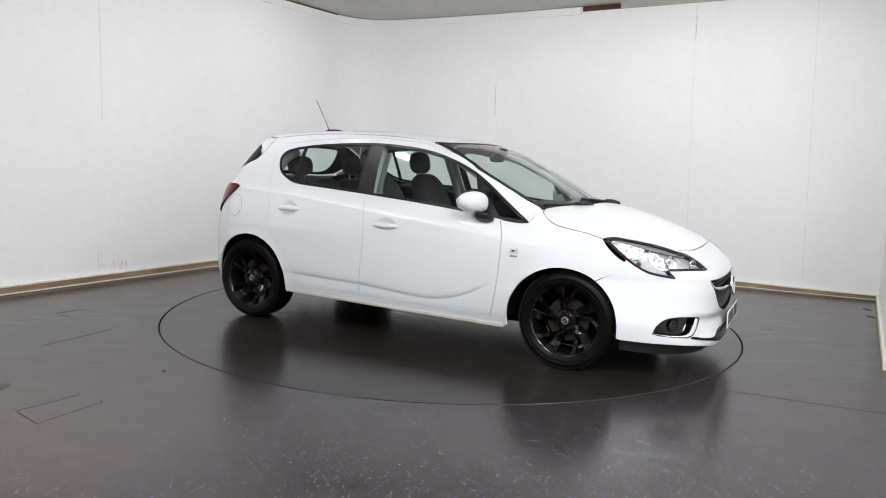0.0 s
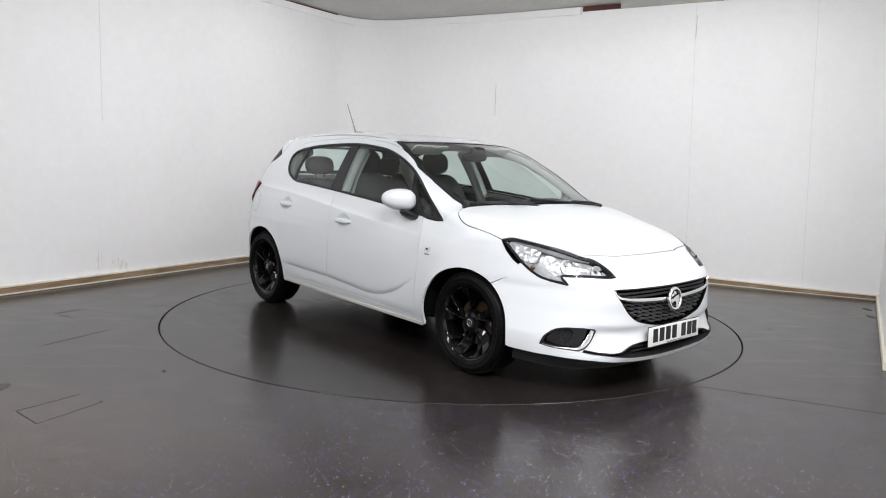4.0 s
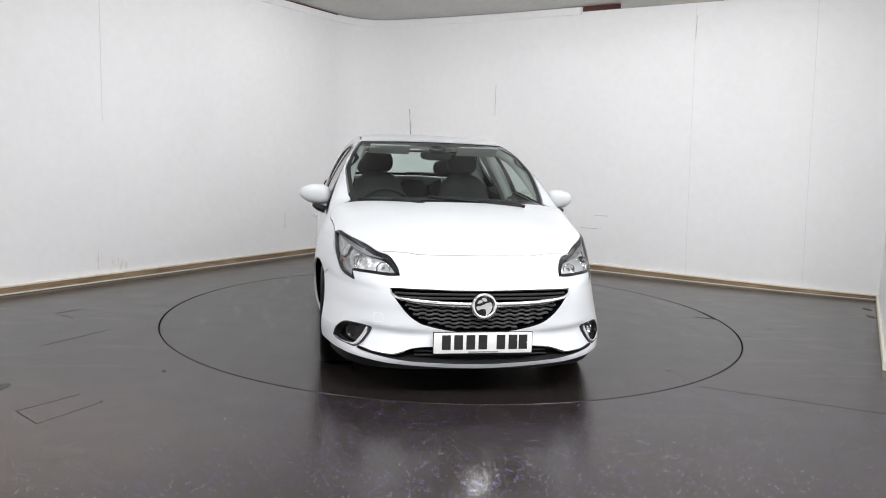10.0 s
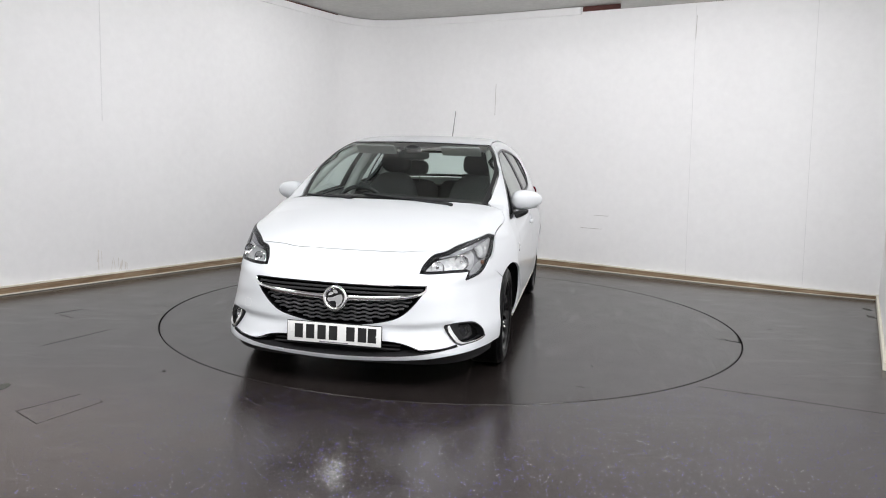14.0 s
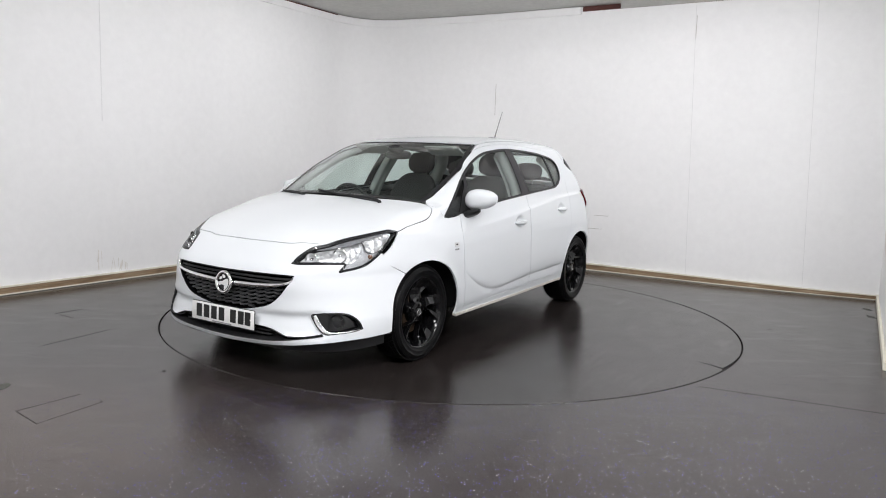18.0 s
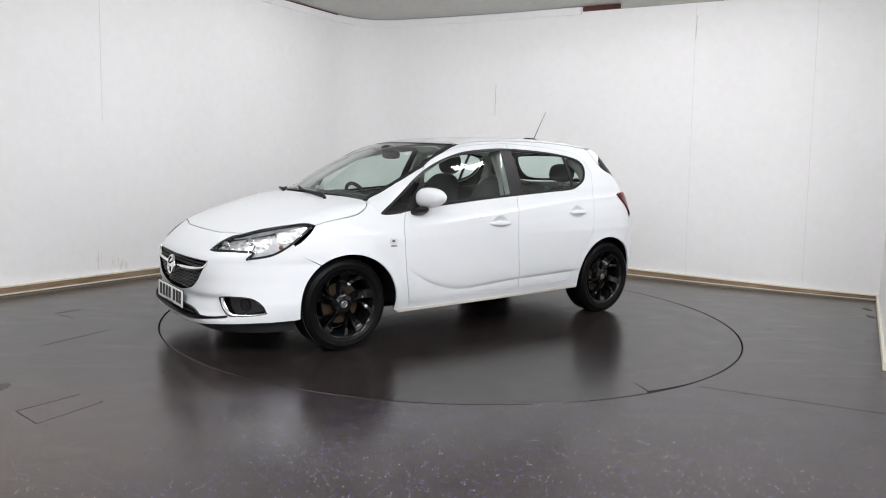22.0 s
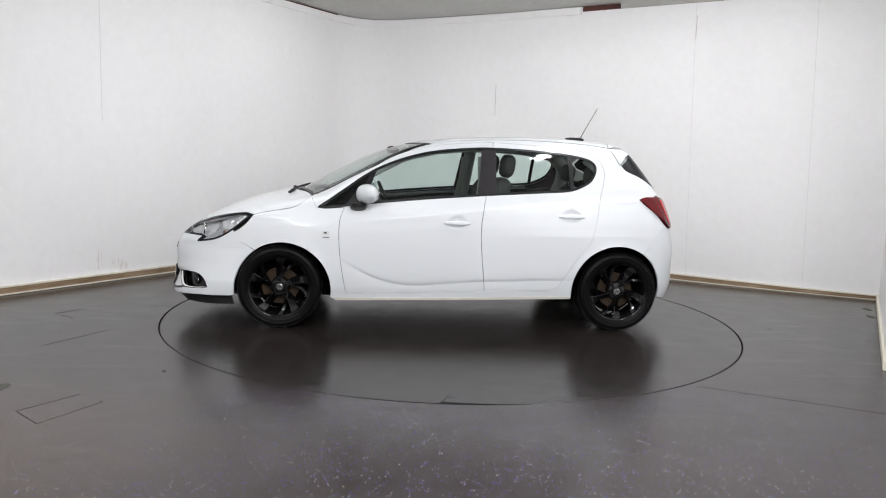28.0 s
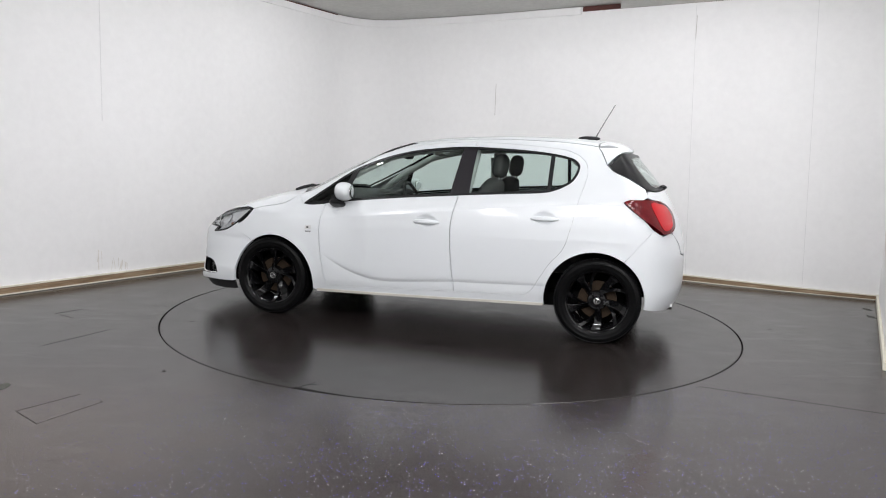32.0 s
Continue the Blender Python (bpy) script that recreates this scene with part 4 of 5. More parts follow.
# ---------------------------------------------------------------- wheels
def make_wheel():
    """A wheel on the car's left: its outer face looks to +Y."""
    wheel = new("wheel")
    prof = [(0.206, -0.10), (0.255, -0.108), (0.292, -0.104), (0.305, -0.085), (0.309, -0.05), (0.310, 0.0), (0.309, 0.05), (0.305, 0.078), (0.300, 0.090), (0.2985, 0.0945), (0.2965, 0.0935), (0.292, 0.098), (0.282, 0.103), (0.276, 0.1045), (0.2745, 0.1065), (0.270, 0.1065), (0.2685, 0.105), (0.250, 0.107), (0.239, 0.105), (0.2375, 0.102), (0.231, 0.100), (0.225, 0.095), (0.219, 0.088)]
    tyre = part("tyre", lathe(prof, 96), RUBBER, wheel, smooth=True, angle=60)
    bm = bmesh.new()
    for k in range(80):
        a = 2 * math.pi * k / 80
        for y0 in (-0.062, -0.022, 0.022, 0.062):
            t = Matrix.Rotation(-a, 4, "Y") @ Matrix.Translation((0.3085, y0, 0)) @ Matrix.Rotation(0.5 * (1 if y0 > 0 else -1), 4, "X")
            box((0.0055, 0.034, 0.017), bm=bm, turn=t)
    part("tread", bm, RUBBER, tyre, "grooved tread blocks")
    rim = part("rim", lathe([(0.216, -0.09), (0.199, -0.085), (0.195, -0.02), (0.200, 0.055), (0.210, 0.082), (0.216, 0.094), (0.224, 0.098), (0.226, 0.090), (0.219, 0.080)], 96), GLOSS, wheel, smooth=True, angle=40)
    for k in range(10):
        wide = k % 2 == 0
        a = 2 * math.pi * (k // 2) / 5 + 0.2
        bm = bmesh.new()
        rows = []
        for i in range(11):
            f = i / 10
            r = 0.046 + 0.166 * f if wide else 0.072 + 0.140 * f
            sweep = 0.16 * f ** 1.5 if wide else 0.10 + 0.62 * f ** 0.75
            half = (0.019 + 0.014 * f + 0.020 * max(0, f - 0.75)) if wide else (0.010 + 0.006 * f + 0.03 * max(0, f - 0.82))
            y = (0.072 - 0.014 * math.sin(math.pi * f) + 0.016 * f) - (0.0 if wide else 0.008 * math.sin(math.pi * f))
            tilt = 0.80 if wide else 0.5
            ca, sa = math.cos(a + sweep), math.sin(a + sweep)
            ring = []
            for w, dy in ((-1.0, -0.040), (-1.0, -0.012), (-0.75, -0.004), (0.80, 0.0), (1.0, -0.004), (1.0, -0.040)):
                lean = (w - 1) * half * tilt * math.sin(math.pi * min(1, f * 1.15))
                ring.append(bm.verts.new((r * ca - w * half * sa, y + dy + lean, r * sa + w * half * ca)))
            rows.append(ring)
        for p, q in zip(rows[:-1], rows[1:]):
            for j in range(5):
                bm.faces.new((p[j], p[j + 1], q[j + 1], q[j]))
        bmesh.ops.recalc_face_normals(bm, faces=bm.faces)
        part("spoke", bm, GLOSS, rim, smooth=True, angle=25)
    part("hub", lathe([(0.001, 0.066), (0.030, 0.066), (0.046, 0.066), (0.064, 0.060), (0.072, 0.045), (0.072, 0.02)], 40), GLOSS, rim, smooth=True, angle=40)
    part("centre_cap", lathe([(0.001, 0.073), (0.024, 0.072), (0.027, 0.068), (0.027, 0.064)], 32), TRIM, rim)
    bm = tube([(0.019 * math.cos(a), 0.0735, 0.019 * math.sin(a)) for a in np.linspace(0, 2 * math.pi, 24, endpoint=False)], 0.0028, 6, True)
    box((0.022, 0.003, 0.006), (0, 0.0735, 0), bm=bm, turn=Matrix.Rotation(radians(35), 4, "Y"))
    part("emblem", bm, HUBCAP, rim, "plain silver emblem ring")
    for k in range(5):
        a = 2 * math.pi * k / 5 + 0.3
        part("wheel_bolt", rod(0.0085, 0.018, (0.048 * math.cos(a), 0.066, 0.048 * math.sin(a)), "Y", 6), GLOSS, rim)
    part("brake_disc", lathe([(0.06, 0.012), (0.138, 0.012), (0.138, -0.012), (0.06, -0.012)], 48), STEEL, wheel, "rusty brown brake disc")
    part("brake_drum", lathe([(0.001, 0.018), (0.07, 0.018), (0.09, -0.04), (0.185, -0.06)], 48), DARK, wheel, "dark hub behind the spokes")
    return wheel


wheel = make_wheel()
wheel.parent = car
tyre_h = 0.3015
wheel.matrix_basis = pose(1.255, 0.722, tyre_h) @ Matrix.Diagonal((0.9726, 1, 0.9726, 1))
for x, s, spin in ((-1.255, 1, 40), (1.255, -1, 15), (-1.255, -1, 70)):
    w = copy_thing(wheel, pose(x, s * 0.722, tyre_h, 0, spin, 0 if s > 0 else 180))
    w.parent = car


# ---------------------------------------------------------------- lamps, grille, badges
def spot(view, a, b, out=0.0):
    """A point of the skin and its outward direction, as vectors."""
    q = skin(view, np.array([(a, b)]))
    n = slope(q)
    return Vector(q[0] + n[0] * out), Vector(n[0])


def facing(place, n, side=1):
    """A pose at a place of the skin whose local Y looks outward."""
    n = Vector((n.x, n.y * side, n.z))
    place = Vector((place.x, place.y * side, place.z))
    x = n.cross(Vector((0, 0, 1))).normalized()
    z = x.cross(n).normalized()
    m = Matrix((x, n, z)).transposed().to_4x4()
    m.translation = place
    return m


def put(ob, m):
    ob.matrix_basis = m
    return ob


def dome(r, depth, n=32):
    """A bowl whose mouth looks along +Y."""
    return lathe([(0.002, -depth), (r * 0.35, -depth * 0.93), (r * 0.65, -depth * 0.68), (r * 0.88, -depth * 0.3), (r, 0.0), (r * 1.08, 0.002), (r * 1.08, -0.006)], n)


FACETS = material("faceted_reflector", grey(0.74), 0.30, metal=0.65)
fv = add(FACETS, "ShaderNodeTexVoronoi", Scale=34.0)
fc = add(FACETS, "ShaderNodeTexCoord")
join(FACETS, fc.outputs["Object"], fv.inputs["Vector"])
bump(FACETS, fv.outputs["Distance"], 0.55, 0.014)
LAMP_CHROME = varied("dull_lamp_chrome", (0.46, 0.46, 0.47), 0.35, 0.25, 40, 200, metal=0.5)
LAMP_GREY = varied("grey_lamp_frame", (0.24, 0.24, 0.25), 0.30, 0.2, 20, 300)
for s in (1, -1):
    lamp = panel("headlight", "front", HEADLAMP, LENS, car, side=s, thick=0, gap=0.001, out=0.001, h=0.03, label="clear headlight with black surround")
    panel("housing", "front", HEADLAMP, LAMP_CHROME, lamp, side=s, gap=0.001, thick=0, out=-0.034, h=0.03)
    panel("bezel", "front", HEADLAMP, TRIM, lamp, holes=[shrunk(HEADLAMP, 0.015)], side=s, gap=0.001, thick=0.032, out=-0.001)
    main = LINE(degrees_z([(26.6, 0.653), (28.6, 0.688), (32.3, 0.722), (37.0, 0.737), (44.0, 0.758), (47.5, 0.758), (48.6, 0.725), (47.0, 0.672), (44.0, 0.653), (35.0, 0.654)]), 0.01, sharp=(0,))
    wing = LINE(degrees_z([(49.0, 0.780), (54.0, 0.802), (61.3, 0.817), (62.0, 0.800), (58.3, 0.738), (54.5, 0.708), (51.0, 0.716), (50.3, 0.750)]), 0.01, sharp=(0, 2))
    low = LINE(degrees_z([(42.0, 0.615), (45.0, 0.653), (49.0, 0.688), (54.0, 0.703), (56.8, 0.708), (54.6, 0.675), (49.8, 0.643), (44.0, 0.618)]), 0.01, sharp=(0,))
    band = LINE(degrees_z([(33.0, 0.728), (40.0, 0.762), (50.0, 0.795), (60.0, 0.820), (60.5, 0.812), (51.0, 0.778), (46.5, 0.760), (39.0, 0.738)]), 0.01, sharp=(0, 3))
    panel("main_reflector", "front", main, FACETS, lamp, side=s, gap=0, thick=0.008, out=-0.024)
    panel("side_reflector", "front", wing, FACETS, lamp, side=s, gap=0, thick=0.008, out=-0.016)
    panel("indicator_reflector", "front", low, LAMP_CHROME, lamp, side=s, gap=0, thick=0.008, out=-0.016)
    panel("lamp_band", "front", band, LAMP_GREY, lamp, side=s, gap=0, thick=0.008, out=-0.009)
    for a, z, r in ((31.5, 0.683, 0.034), (41.0, 0.702, 0.038)):
        p, n = spot("front", radians(a), z, -0.016)
        bowl = put(part("reflector_bowl", dome(r, 0.03), SILVER, lamp, smooth=True), facing(p, Vector((0.95, 0.28, 0.05)).normalized(), s))
        put(part("bulb", lathe([(0.001, 0.006), (0.008, 0.003), (0.010, -0.006), (0.010, -0.022)], 16), CHROME, bowl, smooth=True), pose(0, -0.004, 0))
    p, n = spot("front", radians(52.3), 0.683, -0.010)
    put(part("indicator_bulb", lathe([(0.001, 0.007), (0.010, 0.005), (0.014, -0.002), (0.014, -0.008)], 16), AMBER, lamp, "amber indicator bulb", smooth=True), facing(p, n, s))

    fog = panel("fog_light", "front", FOG, GLOSS, car, side=s, gap=0, thick=0, out=-0.045, h=0.03, label="fog light in a black recess with a chrome edge")
    panel("recess_wall", "front", FOG, TRIM, fog, holes=[shrunk(FOG, 0.006)], side=s, gap=0, thick=0.046, out=-0.001)
    trimline = LINE(degrees_z([(33.6, 0.374), (34.8, 0.330), (36.4, 0.288), (38.0, 0.274), (43.0, 0.276), (48.0, 0.286)]), 0.008, sharp=(2, 3), closed=False)
    strip("chrome_edge", "front", trimline, np.interp(np.arange(len(trimline)) / len(trimline), [0, 0.30, 0.42, 0.55, 1], [0.020, 0.026, 0.020, 0.011, 0.008]), CHROME, fog, "chrome strip round the fog light", out=0.006, thick=0.01, side=s, sink=-0.006)
    p, n = spot("front", radians(41.0), 0.338, -0.040)
    m = facing(p, Vector((0.86, 0.5, 0.0)), s)
    bowl = put(part("lamp_bowl", dome(0.036, 0.026), SILVER, fog, smooth=True), m)
    put(part("lamp_lens", lathe([(0.001, 0.012), (0.018, 0.010), (0.030, 0.005), (0.037, 0.0)], 28), LENS, bowl, smooth=True), pose(0, 0.001, 0))
    put(part("lamp_ring", tube([(0.039 * math.cos(a), 0, 0.039 * math.sin(a)) for a in np.linspace(0, 2 * math.pi, 28, endpoint=False)], 0.004, 6, True), TRIM, bowl), pose(0, 0.001, 0))

    tail = panel("tail_light", "rear", TAIL_LAMP, RED, car, side=s, gap=0.001, thick=0.034, out=0.015, label="glossy red tail light wrapping the corner")
    glow = LINE(degrees_z([(51.0, 0.985), (44.0, 0.980), (37.5, 0.955), (34.5, 0.900), (37.0, 0.835), (41.5, 0.808), (45.0, 0.805), (47.5, 0.845)]), 0.01)
    panel("brake_lens", "rear", glow, material("bright_red_lens", (0.52, 0.008, 0.014), 0.12, coat=0.15, spec=0.3), tail, side=s, gap=0, thick=0.004, out=0.0185, label="brighter red brake lens")
    panel("rear_shell", "side", LINE([(-1.35, 1.10), (-1.38, 0.95), (-1.50, 0.80), (-1.60, 0.74), (-1.64, 0.80), (-1.58, 1.05), (-1.52, 1.09)]), DARK, car, side=s, gap=0, thick=0, out=-0.03, h=0.05, label="inner sheet coloured near black for the shade behind the tail light")

# grille
grille = panel("grille", "front", GRILLE, DARK, car, gap=0, thick=0, out=-0.060, h=0.03, label="black front grille with a chrome wing bar")
panel("grille_wall", "front", GRILLE, GLOSS, grille, holes=[shrunk(GRILLE, 0.006)], gap=0, thick=0.062, out=-0.001)


# lighter than the other black plastic; slat highlights are put into this colour
SLATS = varied("satin_grille_plastic", (0.045, 0.045, 0.047), 0.35, 0.2, 15, 300)


def grille_reach(z):
    return radians(float(np.interp(z, [0.373, 0.377, 0.41, 0.455, 0.528, 0.57, 0.588], [8.0, 9.5, 18.0, 21.7, 25.2, 26.8, 27.0])))


for z in (0.566, 0.543):
    a = grille_reach(z) * 0.985
    strip("upper_slat", "front", [(u, z + 0.004 * (u / a) ** 2) for u in np.linspace(-a, a, 61)], 0.013, PLASTIC, grille, out=0.004, thick=0.02, sink=-0.022)
for k, z in enumerate((0.492, 0.471, 0.450, 0.429, 0.408, 0.388)):
    a = grille_reach(z - 0.004) * 0.98
    pts = [(u, z + 0.0034 * np.clip(1.8 * math.sin(u * 96), -1, 1) + 0.012 * (u / 0.45) ** 2) for u in np.linspace(-a, a, 241)]
    strip("wave_slat", "front", pts, 0.0095, SLATS, grille, out=0.004, thick=0.02, sink=-0.018)
wing_bar = [(27.0, 0.583), (26.6, 0.564), (25.0, 0.545), (21.0, 0.530), (15.0, 0.519), (7.0, 0.511), (0, 0.509)]
line = LINE(degrees_z([(a, z) for a, z in wing_bar] + [(-a, z) for a, z in wing_bar[-2::-1]]), 0.01, closed=False)
wd = np.interp(np.abs(line[:, 0]), [0, radians(20), radians(26), radians(27.2)], [0.029, 0.024, 0.015, 0.007])
strip("chrome_bar", "front", line, wd, CHROME, grille, "chrome wing-shaped bar", out=0.010, thick=0.02, sink=-0.006)
p, n = spot("front", 0.0, 0.508, 0.016)
emblem = part("emblem", tube([(0.058 * math.cos(a), 0, 0.058 * math.sin(a)) for a in np.linspace(0, 2 * math.pi, 56, endpoint=False)], 0.0105, 10, True), CHROME, car, "plain round chrome emblem", smooth=True)
put(emblem, facing(p, Vector((1, 0, 0.10)).normalized()))
part("emblem_field", lathe([(0.001, -0.004), (0.05, -0.004), (0.058, -0.008)], 40), GLOSS, emblem)
for shape in ([(-0.042, -0.002), (-0.014, 0.004), (0.012, 0.016), (0.036, 0.020), (0.042, -0.004), (0.030, -0.032), (0.010, -0.046), (0.006, -0.018), (-0.012, -0.014), (-0.034, -0.020)],
              [(-0.036, 0.014), (-0.012, 0.020), (-0.010, 0.030), (-0.028, 0.030)], [(-0.004, 0.026), (0.014, 0.028), (0.008, 0.042), (-0.014, 0.042)]):
    put(part("emblem_shape", extruded([(-x, z) for x, z in LINE(shape, 0.004)], -0.004, 0.005), CHROME, emblem, smooth=True, angle=30), pose(0, 0, 0, 90, 0, 0))

intake = panel("lower_intake", "front", INTAKE, DARK, car, gap=0, thick=0, out=-0.06, h=0.03, label="black lower air intake")
panel("intake_wall", "front", INTAKE, TRIM, intake, holes=[shrunk(INTAKE, 0.003)], gap=0, thick=0.06, out=-0.001)
for z in (0.275, 0.250):
    strip("intake_slat", "front", [(u, z) for u in np.linspace(-0.34, 0.34, 41)], 0.011, PLASTIC, intake, out=0.003, thick=0.015, sink=-0.03)

# number plate with its characters as plain bars
p, n = spot("front", 0.0, 0.311, 0.020)
plate = part("number_plate", box((0.520, 0.006, 0.108), bevel=0.0025), PLATE, car, "white number plate with black bars", smooth=True, angle=40)
put(plate, facing(p, Vector((1, 0, 0.03)).normalized()))
part("plate_border", box((0.528, 0.004, 0.116), (0, -0.0032, 0), 0.002), INK, plate)
for k, x in enumerate((-0.195, -0.131, -0.067, -0.003, 0.093, 0.157, 0.211)):
    part("bar", box((0.046, 0.0016, 0.076), (-x, 0.0036, 0.004)), INK, plate, "plain black bar")
part("small_bar", box((0.16, 0.0016, 0.006), (0.0, 0.0036, -0.047)), LAMP_GREY, plate, "thin grey bar")
for x in (-0.235, 0.235):
    part("plate_screw", rod(0.005, 0.003, (x, 0.004, 0.0), "Y", 12), PLATE, plate)

# towing eye cover outline, on the right of the bumper
q = skin("front", np.array([(-radians(30.5) + 0.028 * math.cos(a), 0.432 + 0.022 * np.clip(1.6 * math.sin(a), -1, 1)) for a in np.linspace(0, 2 * math.pi, 40, endpoint=False)]))
part("towing_cover_seam", tube([tuple(v) for v in q], 0.0008, 5, True), PLATE, car, "thin seam of the towing eye cover")

# ---------------------------------------------------------------- mirrors, handles, aerial, wipers
def blob(c, r, p=2.6, n=28, m=18, shape=None):
    """A rounded box: a superellipsoid with half sizes r."""
    bm = bmesh.new()
    rows = []
    for i in range(m + 1):
        v = -math.pi / 2 + math.pi * i / m
        row = []
        for j in range(n):
            u = 2 * math.pi * j / n
            f = lambda w: math.copysign(abs(w) ** (2 / p), w)
            q = Vector((r[0] * f(math.cos(v)) * f(math.cos(u)), r[1] * f(math.cos(v)) * f(math.sin(u)), r[2] * f(math.sin(v))))
            row.append(bm.verts.new(Vector(c) + (shape(q) if shape else q)))
        rows.append(row)
    for a, b in zip(rows[:-1], rows[1:]):
        for j in range(n):
            k = (j + 1) % n
            bm.faces.new((a[j], a[k], b[k], b[j]))
    bmesh.ops.remove_doubles(bm, verts=bm.verts, dist=1e-5)
    bmesh.ops.recalc_face_normals(bm, faces=bm.faces)
    return bm


for s in (1, -1):
    def mirror_shape(q):
        w = q.y * s / 0.112
        return Vector((q.x * (1 - 0.22 * w) - 0.022 * w, q.y, q.z * (1 - 0.20 * w) + 0.006 * w))
    mirror = part("door_mirror", blob((0.634, s * 0.868, 0.990), (0.072, 0.106, 0.068), 2.35, 36, 22, mirror_shape), WHITE, car, "white door mirror on a black foot", smooth=True)
    glass_shape = lambda q: Vector((q.x - 0.02 * (q.y * s / 0.1), q.y, q.z * (1 - 0.2 * q.y * s / 0.1)))
    part("mirror_glass", blob((0.574, s * 0.860, 0.990), (0.006, 0.078, 0.046), 3.0, 28, 12, glass_shape), CHROME, mirror, smooth=True)
    part("mirror_foot", blob((0.700, s * 0.815, 0.892), (0.060, 0.075, 0.026), 2.4, 24, 12, lambda q: Vector((q.x, q.y, q.z + 0.35 * q.y * s))), TRIM, mirror, "black mirror foot", smooth=True)
    for hx, hz in HANDLES:
        p, n = spot("side", hx, hz - 0.002, 0.030)
        grip = part("door_handle", blob((0, 0, 0), (0.100, 0.012, 0.0165), 3.0, 36, 12, lambda q: Vector((q.x, q.y - 1.3 * q.x * q.x, q.z * (1 - 14 * q.x * q.x)))), WHITE, car, smooth=True)
        put(grip, facing(p, n, s))
    p, n = spot("side", 0.925, 0.706, 0.002)
    badge = put(part("side_badge", box((0.052, 0.004, 0.030), bevel=0.0015), BADGE, car, "small silver badge"), facing(p, n, s))
    part("badge_shape", box((0.020, 0.003, 0.010), (0.004, 0.0022, 0.0), 0.001), TRIM, badge)
    p, n = spot("side", 0.925, 0.674, 0.001)
    put(part("badge_bar", box((0.046, 0.003, 0.010)), LAMP_GREY, car, "thin grey bar under the badge"), facing(p, n, s))
    # dark corner cover behind the door mirror
    tri = LINE([(0.80, 0.895), (0.715, 1.0), (0.63, 1.09), (0.60, 1.10), (0.66, 0.96), (0.70, 0.905)], sharp=(0, 2, 3, 5))
    panel("mirror_base_cover", "side", tri, TRIM, car, side=s, gap=0, thick=0.004, out=-0.001)

q = skin("side", np.array([(-1.405 + 0.072 * math.cos(a), 0.853 + 0.084 * math.sin(a)) for a in np.linspace(0, 2 * math.pi, 48, endpoint=False)]))
part("fuel_flap_seam", tube([(x, -y, z) for x, y, z in q], 0.0014, 5, True), LAMP_GREY, car, "thin round seam of the fuel flap")

aerial = part("aerial", blob((-1.085, 0, 1.452), (0.085, 0.024, 0.018), 2.4, 28, 12), TRIM, car, "black roof aerial base", smooth=True)
part("aerial_rod", tube([(-1.135, 0, 1.462), (-1.20, 0, 1.585), (-1.272, 0, 1.715)], [0.0055, 0.0042, 0.0036], 8), ROD, aerial, "slim grey rod aerial", smooth=True)

for x0, y0, x1, y1 in ((1.215, 0.42, 1.120, -0.16), (1.205, -0.22, 1.015, -0.60)):
    pts = skin("top", np.array([(x0 + (x1 - x0) * f + 0.03 * math.sin(math.pi * f), y0 + (y1 - y0) * f) for f in np.linspace(0, 1, 14)]))
    wiper = part("wiper", tube([(x, y, z + 0.006) for x, y, z in pts], 0.0075, 7), PLASTIC, car, "black windscreen wiper", smooth=True)
    mid = pts[6]
    part("wiper_arm", tube([(1.225, y0 + 0.03, 0.968), (1.20, y0 - 0.05, 0.990), (mid[0] + 0.02, mid[1], mid[2] + 0.015), (mid[0], mid[1], mid[2] + 0.012)], [0.012, 0.009, 0.007, 0.006], 8), PLASTIC, wiper, smooth=True)

part("rear_wiper", tube([(-1.68, 0.02, 1.085), (-1.67, 0.03, 1.10), (-1.66, 0.20, 1.105), (-1.645, 0.32, 1.105)], [0.022, 0.012, 0.009, 0.008], 8), PLASTIC, car, smooth=True)
part("exhaust_tip", rod(0.026, 0.12, (-1.715, 0.42, 0.240), "X", 20), CHROME, car, "short chrome exhaust tip")

